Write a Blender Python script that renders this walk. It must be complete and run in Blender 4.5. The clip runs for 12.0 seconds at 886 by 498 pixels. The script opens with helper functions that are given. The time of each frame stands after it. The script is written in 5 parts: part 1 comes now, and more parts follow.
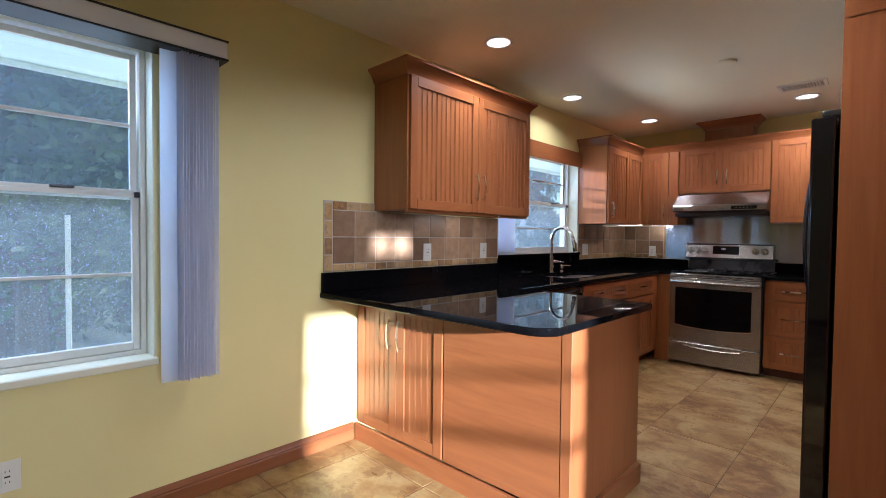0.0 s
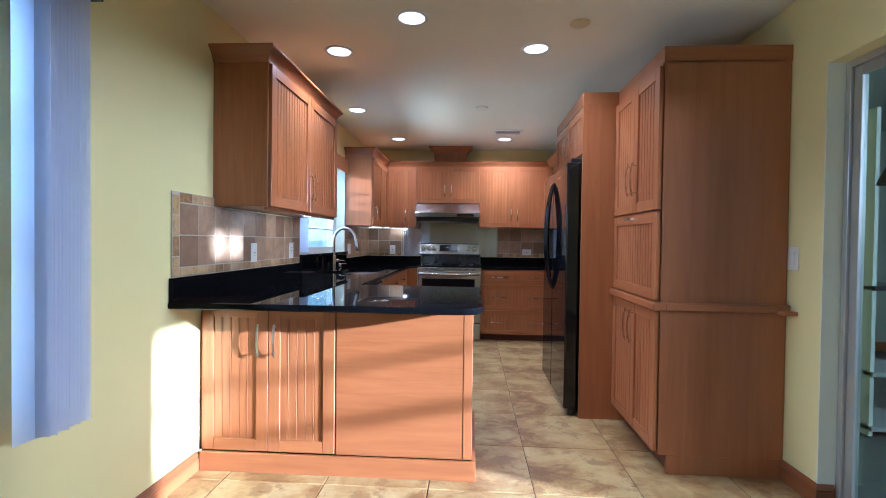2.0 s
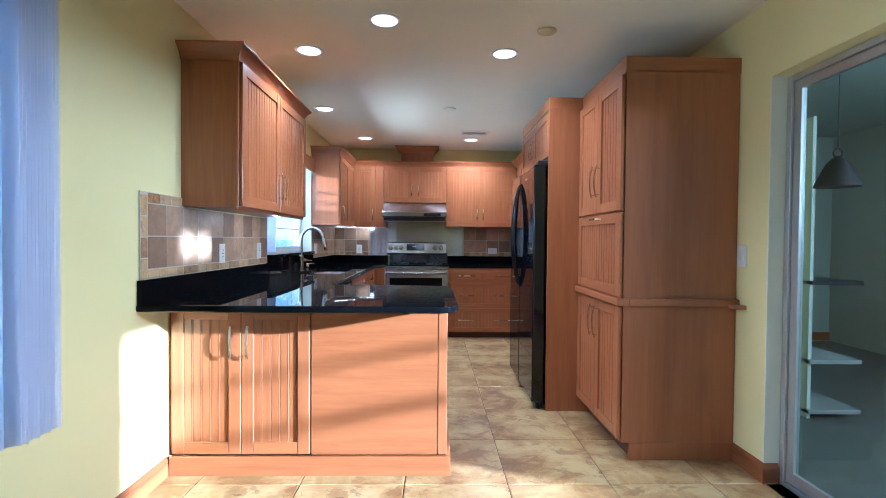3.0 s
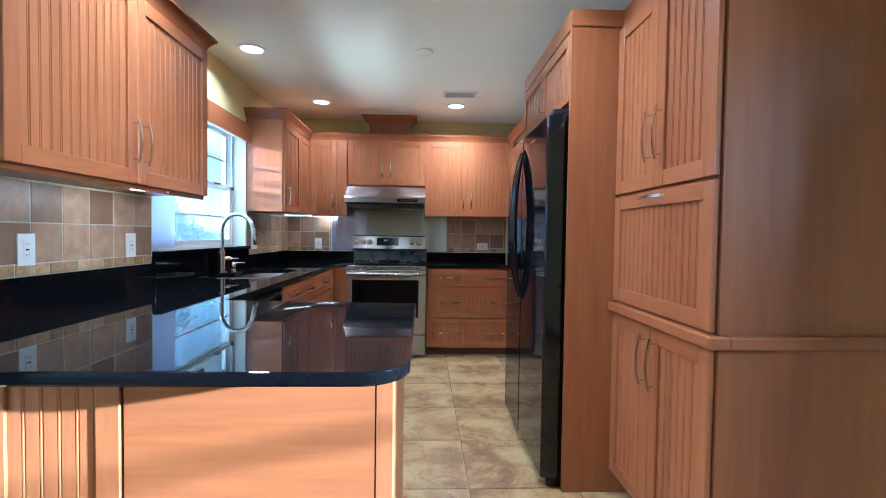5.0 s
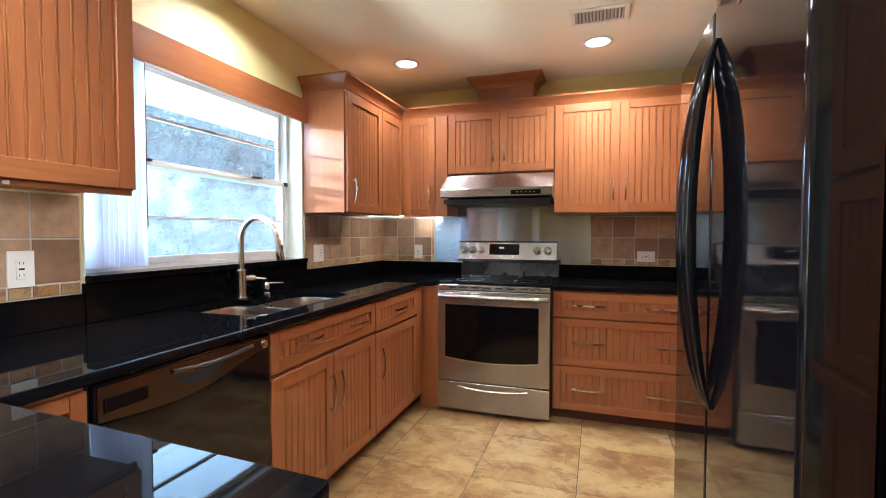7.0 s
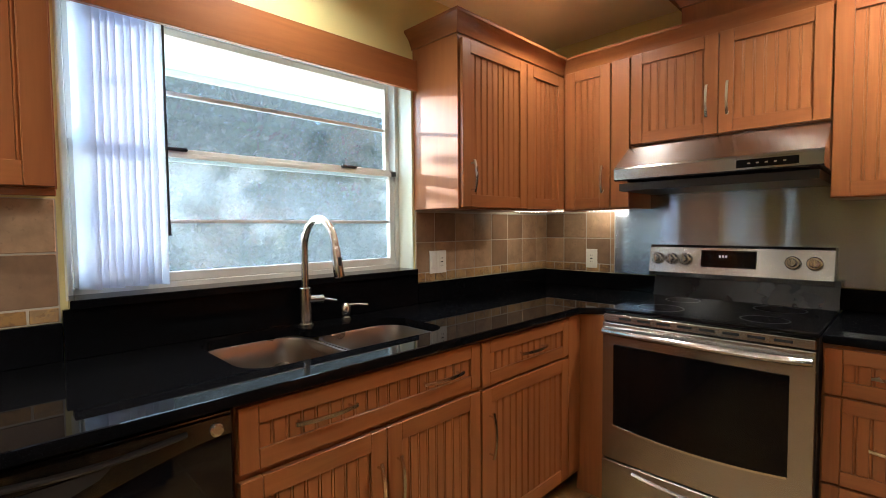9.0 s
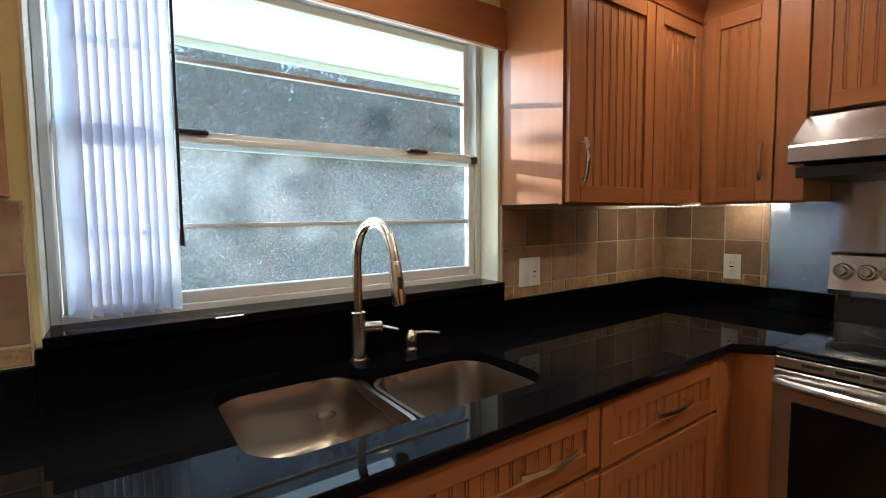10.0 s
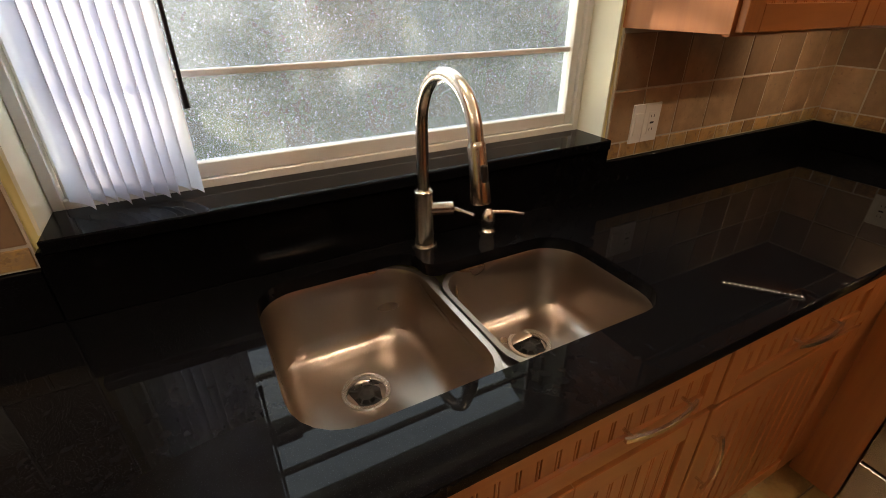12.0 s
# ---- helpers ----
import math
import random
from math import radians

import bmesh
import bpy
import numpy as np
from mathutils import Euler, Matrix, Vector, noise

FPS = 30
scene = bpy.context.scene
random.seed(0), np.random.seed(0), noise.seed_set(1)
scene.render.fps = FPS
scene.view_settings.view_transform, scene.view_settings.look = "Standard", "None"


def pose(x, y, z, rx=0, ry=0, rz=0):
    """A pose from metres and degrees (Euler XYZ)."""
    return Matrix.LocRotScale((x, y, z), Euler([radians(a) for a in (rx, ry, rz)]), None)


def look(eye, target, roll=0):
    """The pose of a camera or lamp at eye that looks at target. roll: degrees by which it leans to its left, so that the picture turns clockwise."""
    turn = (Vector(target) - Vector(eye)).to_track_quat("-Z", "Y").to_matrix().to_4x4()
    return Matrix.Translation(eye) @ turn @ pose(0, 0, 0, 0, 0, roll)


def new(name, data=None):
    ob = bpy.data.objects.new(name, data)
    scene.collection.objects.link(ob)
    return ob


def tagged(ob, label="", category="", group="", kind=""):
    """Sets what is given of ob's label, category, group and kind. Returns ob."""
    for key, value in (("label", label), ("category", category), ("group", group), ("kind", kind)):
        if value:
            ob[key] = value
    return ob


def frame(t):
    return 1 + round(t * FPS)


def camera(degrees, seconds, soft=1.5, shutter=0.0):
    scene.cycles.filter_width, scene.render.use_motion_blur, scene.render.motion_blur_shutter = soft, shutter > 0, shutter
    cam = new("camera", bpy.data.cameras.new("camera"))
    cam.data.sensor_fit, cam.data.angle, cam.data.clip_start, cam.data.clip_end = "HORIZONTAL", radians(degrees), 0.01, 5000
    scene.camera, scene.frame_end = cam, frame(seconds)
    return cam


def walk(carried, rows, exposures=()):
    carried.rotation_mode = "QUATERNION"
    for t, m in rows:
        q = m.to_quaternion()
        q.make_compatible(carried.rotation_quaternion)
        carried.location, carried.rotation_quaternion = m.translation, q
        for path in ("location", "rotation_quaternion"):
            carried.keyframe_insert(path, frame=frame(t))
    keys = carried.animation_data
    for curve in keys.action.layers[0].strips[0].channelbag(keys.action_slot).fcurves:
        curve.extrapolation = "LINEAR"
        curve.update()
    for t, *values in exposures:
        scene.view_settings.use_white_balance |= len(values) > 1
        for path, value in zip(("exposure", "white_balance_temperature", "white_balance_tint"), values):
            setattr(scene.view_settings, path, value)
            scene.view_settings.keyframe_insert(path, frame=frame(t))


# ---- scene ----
cam = camera(87.4, 12.0, soft=0.9)
PATH = [
    (0, (-0.011, -0.042, 1.24), (-1.391, 1.405, 1.185), 0.6),
    (0.5, (-0.263, -0.268, 1.24), (-1.336, 1.419, 1.199), 0.9),
    (1, (-0.523, -0.47, 1.235), (-1.265, 1.387, 1.202), 0.8),
    (1.5, (-0.756, -0.633, 1.218), (-1.163, 1.325, 1.185), 0.8),
    (2, (-0.916, -0.711, 1.215), (-1.037, 1.286, 1.182), 0.7),
    (2.5, (-0.983, -0.764, 1.22), (-0.953, 1.235, 1.186), 0.5),
    (3, (-0.976, -0.765, 1.223), (-0.935, 1.234, 1.185), 0.5),
    (3.2, (-0.982, -0.75, 1.216), (-0.932, 1.249, 1.18), 0.5),
    (4.8, (-0.849, 0.241, 1.204), (-0.766, 2.238, 1.144), 0.8),
    (5, (-0.825, 0.409, 1.205), (-0.741, 2.406, 1.144), 0.8),
    (5.5, (-0.734, 0.815, 1.212), (-0.684, 2.813, 1.146), 0.4),
    (6, (-0.652, 1.17, 1.22), (-0.806, 3.163, 1.158), 0.3),
    (6.5, (-0.596, 1.516, 1.242), (-0.997, 3.475, 1.182), 0.3),
    (7, (-0.51, 1.836, 1.251), (-1.142, 3.732, 1.184), 0.1),
    (7.2, (-0.496, 1.952, 1.241), (-1.223, 3.815, 1.184), -0.0),
    (8.8, (-0.531, 2.817, 1.275), (-1.887, 4.285, 1.197), -0.7),
    (9, (-0.58, 2.891, 1.294), (-2.0, 4.297, 1.202), -0.5),
    (9.5, (-0.746, 3.063, 1.318), (-2.297, 4.323, 1.226), -0.5),
    (10, (-0.989, 3.202, 1.348), (-2.618, 4.354, 1.204), -0.5),
    (10.5, (-1.173, 3.258, 1.374), (-2.861, 4.291, 1.086), -0.5),
    (11, (-1.274, 3.299, 1.405), (-2.971, 4.225, 0.89), -0.5),
    (11.5, (-1.325, 3.333, 1.438), (-2.963, 4.208, 0.695), -0.4),
    (12, (-1.342, 3.351, 1.463), (-2.892, 4.174, 0.502), -0.1),
]
EXPOSURES = [(0.0, 1.05, 5250, 17), (1.5, 1.45, 4600, 12), (3.0, 1.95, 4200, 8), (5.0, 2.0, 4200, 5), (6.5, 2.25, 5000, 10), (8.0, 1.95, 5600, 11), (9.5, 1.3, 6150, 8), (11.0, 0.85, 6400, 14), (12.0, 0.95, 8100, 19)]
walk(cam, [(t, look(eye, target, roll)) for t, eye, target, roll in PATH], EXPOSURES)

# one low sun shines in from the window side
SUN_WAY = Vector((1.0, 0.34, -0.175)).normalized()
world = bpy.data.worlds.new("world")
scene.world = world
world.use_nodes = True
wn = world.node_tree
sky = wn.nodes.new("ShaderNodeTexSky")
sky.sky_type, sky.sun_disc, sky.dust_density = "NISHITA", False, 0.4
sky.sun_elevation, sky.sun_rotation = radians(9.5), radians(251)
wn.links.new(sky.outputs[0], wn.nodes["Background"].inputs[0])
wn.nodes["Background"].inputs[1].default_value = 0.13


def lamp(name, kind, m, energy, colour, size=None, spread=None):
    data = bpy.data.lights.new(name, kind)
    data.energy, data.color = energy, colour
    if size and kind == "AREA":
        data.shape, data.size, data.size_y = "RECTANGLE", size[0], size[1]
        if spread:
            data.spread = radians(spread)
    ob = new(name, data)
    ob.matrix_world = m
    return ob


sun = lamp("sun", "SUN", look((0, 0, 0), SUN_WAY), 5.0, (1.0, 0.9, 0.76))
sun.data.angle = radians(0.5)
# spot lamp added beyond the porch in place of sun reflected by the door glass
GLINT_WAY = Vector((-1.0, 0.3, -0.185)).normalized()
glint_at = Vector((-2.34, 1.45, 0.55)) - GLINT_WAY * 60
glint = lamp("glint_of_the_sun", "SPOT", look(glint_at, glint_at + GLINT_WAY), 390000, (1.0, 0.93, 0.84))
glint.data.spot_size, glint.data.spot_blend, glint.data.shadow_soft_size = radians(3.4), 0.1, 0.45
# lamps of the room
CAN_POWER = 4.6
DAY = (0.82, 0.91, 1.0)
# area lamps under the bright eave stand in for skylight at both windows
lamp("daylight_kitchen", "AREA", look((-3.0, 3.78, 2.03), (-2.6, 3.78, 0.85)), 12, DAY, (1.4, 0.75))
lamp("daylight_dining", "AREA", look((-3.0, -0.25, 2.03), (-2.6, -0.25, 0.85)), 20, DAY, (1.7, 0.75))
# unseen area lamps in place of sunlit lawn, lighting the ceiling through the windows
lamp("lawn_light_kitchen", "AREA", look((-5.4, 3.74, -0.3), (-1.6, 3.74, 1.9)), 210, (1.0, 0.93, 0.72), (5.0, 1.0))
lamp("lawn_light_dining", "AREA", look((-5.2, -0.25, -0.25), (-1.6, -0.25, 1.9)), 40, (1.0, 0.93, 0.72), (3.0, 0.6))
# unseen fill lamp added in the porch to brighten the west wall
lamp("daylight_porch_glazing", "AREA", look((3.95, -0.17, 2.1), (0.0, 0.3, 1.5)), 48, (1.0, 0.97, 0.92), (0.95, 0.6))

# ---- materials ----


class Nodes:
    def __init__(self, name):
        self.mat = bpy.data.materials.new(name)
        self.mat.use_nodes = True
        self.tree = self.mat.node_tree
        self.shader = self.tree.nodes["Principled BSDF"]
        self.coord = self.tree.nodes.new("ShaderNodeTexCoord").outputs["Object"]

    def add(self, kind, **values):
        node = self.tree.nodes.new(kind)
        for key, value in values.items():
            key = key.replace("_", " ")
            if key in node.inputs:
                node.inputs[key].default_value = value
        return node

    def link(self, a, b):
        self.tree.links.new(a, b)

    def at(self, stretch=(1, 1, 1), source=None):
        m = self.add("ShaderNodeMapping")
        m.inputs["Scale"].default_value = stretch
        self.link(source or self.coord, m.inputs[0])
        return m.outputs[0]

    def noise(self, scale, detail=4.0, rough=0.55, stretch=(1, 1, 1), distort=0.0):
        n = self.add("ShaderNodeTexNoise", Scale=scale, Detail=detail, Roughness=rough, Distortion=distort)
        self.link(self.at(stretch), n.inputs["Vector"])
        return n.outputs[0]

    def ramp(self, value, *stops):
        r = self.add("ShaderNodeValToRGB")
        while len(r.color_ramp.elements) < len(stops):
            r.color_ramp.elements.new(0.5)
        for e, (p, c) in zip(r.color_ramp.elements, stops):
            e.position, e.color = p, (*c, 1) if len(c) == 3 else c
        self.link(value, r.inputs[0])
        return r.outputs[0]

    def mix(self, f, a, b, blend="MIX"):
        m = self.tree.nodes.new("ShaderNodeMix")
        m.data_type, m.blend_type = "RGBA", blend
        for socket, v in ((m.inputs[0], f), (m.inputs[6], a), (m.inputs[7], b)):
            if isinstance(v, bpy.types.NodeSocket):
                self.link(v, socket)
            else:
                socket.default_value = v if isinstance(v, (int, float)) else (*v, 1)
        return m.outputs[2]

    def bump(self, height, strength=0.2, distance=0.002):
        b = self.add("ShaderNodeBump", Strength=strength, Distance=distance)
        self.link(height, b.inputs["Height"])
        self.link(b.outputs[0], self.shader.inputs["Normal"])

    def set(self, **values):
        for key, v in values.items():
            socket = self.shader.inputs[key.replace("_", " ")]
            if isinstance(v, bpy.types.NodeSocket):
                self.link(v, socket)
            else:
                socket.default_value = (*v, 1) if isinstance(v, tuple) and len(v) == 3 else v
        return self


def speck(n, scale, lo, hi, base, tint):
    v = n.ramp(n.noise(scale, 2), (lo, (0, 0, 0)), (hi, (1, 1, 1)))
    return n.mix(v, base, tint)


def wood(name, stretch, tone=1.0):
    n = Nodes(name)
    grain = n.noise(26, 6, 0.6, stretch, 0.6)
    broad = n.noise(2.2, 3, 0.5, stretch, 0.3)
    info = n.add("ShaderNodeObjectInfo")
    c = n.ramp(grain, (0.25, (0.2 * tone, 0.062 * tone, 0.019 * tone)), (0.75, (0.36 * tone, 0.133 * tone, 0.041 * tone)))
    c = n.mix(n.ramp(broad, (0.35, (0, 0, 0)), (0.7, (0.5, 0.5, 0.5))), c, (0.42 * tone, 0.165 * tone, 0.056 * tone))
    c = n.mix(n.ramp(info.outputs["Random"], (0, (0, 0, 0)), (1, (0.3, 0.3, 0.3))), c, (0.25 * tone, 0.08 * tone, 0.026 * tone))
    n.set(Base_Color=c, Roughness=n.ramp(broad, (0.3, (0.28,) * 3), (0.7, (0.4,) * 3)), Coat_Weight=0.22, Coat_Roughness=0.14)
    n.bump(grain, 0.06, 0.001)
    return n.mat


WOOD = wood("maple_upright_grain", (1, 1, 0.06))
WOOD_H = wood("maple_level_grain", (0.08, 0.08, 1))
WOOD_RED = wood("stained_trim", (0.06, 0.06, 1), 0.78)


def plaster(name, colour, other, rough=0.6, grain=90, strength=0.12):
    n = Nodes(name)
    c = n.mix(n.ramp(n.noise(1.3, 4), (0.3, (0, 0, 0)), (0.75, (1, 1, 1))), colour, other)
    n.set(Base_Color=c, Roughness=rough)
    n.bump(n.noise(grain, 3), strength, 0.002)
    return n.mat


YELLOW = plaster("yellow_wall_paint", (0.76, 0.69, 0.33), (0.72, 0.65, 0.3), 0.5)
WHITE_WALL = plaster("pale_reveal_paint", (0.76, 0.76, 0.62), (0.72, 0.72, 0.58), 0.5)
CEILING = plaster("white_ceiling_paint", (0.86, 0.83, 0.68), (0.82, 0.79, 0.64), 0.8, 60, 0.3)
PORCH_WALL = plaster("porch_wall_paint", (0.52, 0.54, 0.48), (0.47, 0.49, 0.43), 0.7)
SOFFIT = plaster("white_soffit_paint", (0.85, 0.85, 0.83), (0.8, 0.8, 0.78), 0.7)
HOUSE = plaster("outer_wall_paint", (0.6, 0.5, 0.4), (0.55, 0.45, 0.36), 0.8)


def plain(name, colour, rough, metal=0.0, vary=0.12, scale=8, coat=0.0, **more):
    n = Nodes(name)
    dark = tuple(v * (1 - vary) for v in colour)
    n.set(Base_Color=n.mix(n.noise(scale, 4), dark, colour), Roughness=rough, Metallic=metal, Coat_Weight=coat, **more)
    return n.mat


def granite():
    n = Nodes("black_granite")
    c = speck(n, 420, 0.6, 0.72, (0.003, 0.003, 0.0035), (0.02, 0.022, 0.028))
    c = speck(n, 60, 0.55, 0.8, c, (0.006, 0.0065, 0.008))
    n.set(Base_Color=c, Roughness=n.ramp(n.noise(7, 4), (0.3, (0.012,) * 3), (0.8, (0.025,) * 3)), IOR=1.165)
    return n.mat


GRANITE = granite()


def steel(name, rough, colour, wave=0.0, pull=0.8):
    """Steel brushed level, so that reflections are drawn out upright."""
    n = Nodes(name)
    line = n.noise(160, 4, 0.6, (0.02, 0.02, 1))
    n.set(Base_Color=n.mix(n.noise(4, 3), tuple(0.88 * v for v in colour), colour), Metallic=1.0, Anisotropic=pull, Anisotropic_Rotation=0.25,
          Roughness=n.ramp(line, (0.3, (rough - 0.03,) * 3), (0.7, (rough + 0.03,) * 3)))
    round_z = n.tree.nodes.new("ShaderNodeTangent")
    round_z.direction_type, round_z.axis = "RADIAL", "Z"
    n.link(round_z.outputs[0], n.shader.inputs["Tangent"])
    if wave:
        n.bump(n.noise(2.4, 2, 0.4, (1, 1, 0.02)), wave, 0.03)
    return n.mat


def plain_steel(name, colour, rough):
    n = Nodes(name)
    n.set(Base_Color=n.mix(n.noise(3, 3), tuple(0.92 * v for v in colour), colour), Metallic=1.0,
          Roughness=n.ramp(n.noise(2.5, 3), (0.3, (rough - 0.03,) * 3), (0.7, (rough + 0.04,) * 3)), Anisotropic=0.3)
    return n.mat


STEEL = steel("brushed_steel", 0.24, (0.4, 0.39, 0.38))
STEEL_UP = steel("brushed_steel_sheet", 0.2, (0.5, 0.54, 0.64), 0.8, 0.93)
STEEL_BAND = plain_steel("bright_satin_steel", (0.16, 0.16, 0.158), 0.2)
SINK_STEEL = plain_steel("satin_sink_steel", (0.33, 0.275, 0.235), 0.29)
NICKEL = plain_steel("satin_nickel", (0.7, 0.67, 0.62), 0.25)
CHROME_DARK = plain("dark_metal", (0.05, 0.05, 0.055), 0.3, 0.9)
BLACK_GLOSS = plain("black_gloss_enamel", (0.006, 0.006, 0.008), 0.05, 0.0, 0.3, 12, 0.0, IOR=1.5)
BLACK_SIDE = plain("black_grained_enamel", (0.006, 0.006, 0.008), 0.22, 0.0, 0.3, 12, 0.0, IOR=1.3)
BLACK_GLASS = plain("black_glass", (0.004, 0.004, 0.005), 0.1, 0.0, 0.3, 12, IOR=1.3)
BLACK_SATIN = plain("black_plastic", (0.015, 0.015, 0.017), 0.3)
# near-black that puts the shade of holes and recesses into the colour
HOLE_SHADE = plain("painted_hole_shade", (0.01, 0.01, 0.01), 0.8)
PLASTIC = plain("white_plastic", (0.78, 0.77, 0.72), 0.35, vary=0.06)
OLD_PLASTIC = plain("yellowed_plastic", (0.68, 0.58, 0.34), 0.4, vary=0.1)
FRAME_WHITE = plain("white_window_frame", (0.74, 0.75, 0.72), 0.35, vary=0.1)
FRAME_GREY = plain("mill_aluminium", (0.55, 0.55, 0.53), 0.35, 0.7, 0.15)
# toe kicks in a darker brown than the fronts
TOE = plain("toe_kick_brown", (0.14, 0.045, 0.02), 0.5, vary=0.3)
GROUT = plain("pale_grout", (0.56, 0.51, 0.43), 0.9, vary=0.25, scale=30)
FLOOR_GROUT = plain("floor_grout", (0.2, 0.14, 0.09), 0.9, vary=0.3, scale=20)
LAMP_SHADE = plain("dark_bronze", (0.016, 0.014, 0.013), 0.6, 0.0)


def wall_tile(name, dark, light, spread, gold=0.0):
    n = Nodes(name)
    info = n.add("ShaderNodeObjectInfo").outputs["Random"]
    c = n.ramp(info, (0.0, dark), (0.35, tuple((a + b) / 2 for a, b in zip(dark, light))), (0.7, light), (1.0, spread))
    c = n.mix(n.ramp(n.noise(16, 5, 0.6), (0.3, (0, 0, 0)), (0.8, (0.55,) * 3)), c, tuple(0.55 * v for v in dark))
    c = n.mix(n.ramp(n.noise(70, 3), (0.62, (0, 0, 0)), (0.72, (0.5,) * 3)), c, (0.16, 0.1, 0.06))
    if gold:
        c = n.mix(n.ramp(n.noise(24, 5, 0.65, (1, 1, 1), 0.6), (0.46, (0, 0, 0)), (0.56, (gold,) * 3)), c, (0.52, 0.3, 0.075))
        c = n.mix(n.ramp(n.noise(38, 4, 0.6, (1, 1, 1), 0.8), (0.56, (0, 0, 0)), (0.62, (gold,) * 3)), c, (0.13, 0.065, 0.035))
    n.set(Base_Color=c, Roughness=n.ramp(n.noise(9, 3), (0.3, (0.32,) * 3), (0.7, (0.5,) * 3)))
    n.bump(n.noise(60, 4), 0.25, 0.002)
    return n.mat


TILE = wall_tile("tumbled_wall_tile", (0.2, 0.115, 0.065), (0.5, 0.335, 0.2), (0.38, 0.225, 0.125))
BORDER = wall_tile("mottled_border_tile", (0.22, 0.115, 0.05), (0.6, 0.44, 0.24), (0.48, 0.3, 0.14), 0.4)


def floor_tile():
    n = Nodes("travertine_floor_tile")
    info = n.add("ShaderNodeObjectInfo").outputs["Random"]
    move = n.add("ShaderNodeVectorMath")
    move.operation = "ADD"
    comb = n.add("ShaderNodeCombineXYZ")
    times = n.add("ShaderNodeMath")
    times.operation = "MULTIPLY"
    times.inputs[1].default_value = 37.0
    n.link(info, times.inputs[0])
    n.link(times.outputs[0], comb.inputs[0])
    n.link(times.outputs[0], comb.inputs[1])
    n.link(n.coord, move.inputs[0])
    n.link(comb.outputs[0], move.inputs[1])
    n.coord = move.outputs[0]
    patch = n.noise(3.4, 9, 0.68, (0.85, 1.05, 1), 0.35)
    c = n.ramp(patch, (0.36, (0.148, 0.0674, 0.021)), (0.43, (0.237, 0.124, 0.0407)), (0.465, (0.312, 0.187, 0.0688)), (0.525, (0.37, 0.244, 0.0983)), (0.56, (0.423, 0.3, 0.128)), (0.68, (0.474, 0.359, 0.171)))
    vein = n.noise(6.5, 8, 0.7, (0.8, 1.1, 1), 0.5)
    c = n.mix(n.ramp(vein, (0.54, (0, 0, 0)), (0.575, (0.6,) * 3), (0.7, (0.8,) * 3)), c, (0.178, 0.0861, 0.0295))
    c = n.mix(n.ramp(n.noise(30, 5, 0.65), (0.45, (0, 0, 0)), (0.75, (0.35,) * 3)), c, (0.267, 0.165, 0.0688))
    c = n.mix(n.ramp(info, (0, (0, 0, 0)), (1, (0.2,) * 3)), c, (0.341, 0.217, 0.0819))
    n.set(Base_Color=c, Roughness=n.ramp(patch, (0.3, (0.42,) * 3), (0.7, (0.26,) * 3)))
    n.bump(n.noise(22, 5), 0.2, 0.003)
    return n.mat


FLOOR_TILE = floor_tile()


def glow(name, colour, strength):
    n = Nodes(name)
    n.set(Base_Color=(0.8, 0.8, 0.8), Emission_Color=colour, Emission_Strength=strength)
    return n.mat


LIGHT_LENS = glow("lit_ceiling_lens", (1.0, 0.92, 0.8), 0.9)
LED = glow("lit_led", (1.0, 0.88, 0.66), 16)
DISPLAY = glow("display_reflection_glow", (0.6, 0.85, 1.0), 0.06)


def glass(name, tint, dust, scale, dots_amount=0.0):
    """A clear pane with a mirror-like face and a film of dust that scatters light."""
    n = Nodes(name)
    tree = n.tree
    clear, gloss = n.add("ShaderNodeBsdfTransparent"), n.add("ShaderNodeBsdfGlossy", Roughness=0.0)
    clear.inputs[0].default_value = (*tint, 1)
    slant, steep = n.add("ShaderNodeLayerWeight", Blend=0.5), n.add("ShaderNodeMath")
    steep.operation = "POWER"
    steep.inputs[1].default_value = 4.0
    n.link(slant.outputs["Facing"], steep.inputs[0])
    pane = n.add("ShaderNodeMixShader")
    n.link(n.ramp(steep.outputs[0], (0.0, (0.05,) * 3), (1.0, (0.9,) * 3)), pane.inputs[0])
    n.link(clear.outputs[0], pane.inputs[1])
    n.link(gloss.outputs[0], pane.inputs[2])
    out = pane.outputs[0]
    if dust:
        film, back = n.add("ShaderNodeBsdfTranslucent"), n.add("ShaderNodeBsdfDiffuse")
        both, last = n.add("ShaderNodeMixShader", Fac=0.35), n.add("ShaderNodeMixShader")
        # dust film tinted blue, which puts sky-lit haze into its colour
        for s in (film, back):
            s.inputs[0].default_value = (0.66, 0.81, 1.0, 1)
        n.link(film.outputs[0], both.inputs[1])
        n.link(back.outputs[0], both.inputs[2])
        dots = n.ramp(n.noise(scale, 1.5, 0.5), (0.64, (0.0,) * 3), (0.73, (dots_amount,) * 3))
        haze = n.ramp(n.noise(1.6, 5, 0.6, (1, 1, 2.5), 0.8), (0.3, (dust * 0.8,) * 3), (0.75, (dust * 1.25,) * 3))
        both_f = n.mix(1.0, dots, haze, "ADD")
        n.link(both_f, last.inputs[0])
        n.link(out, last.inputs[1])
        n.link(both.outputs[0], last.inputs[2])
        out = last.outputs[0]
    n.link(out, tree.nodes["Material Output"].inputs[0])
    return n.mat


# blue pane tints carry the cool daylight seen from the warm room
GLASS_DUSTY = glass("dusty_window_glass", (0.84, 0.94, 1.0), 0.115, 210, 0.42)
GLASS_SPECKED = glass("specked_window_glass", (0.9, 0.96, 1.0), 0.1, 150, 0.42)
GLASS_CLEAN = glass("window_glass", (0.8, 0.92, 1.0), 0.035, 60, 0.05)
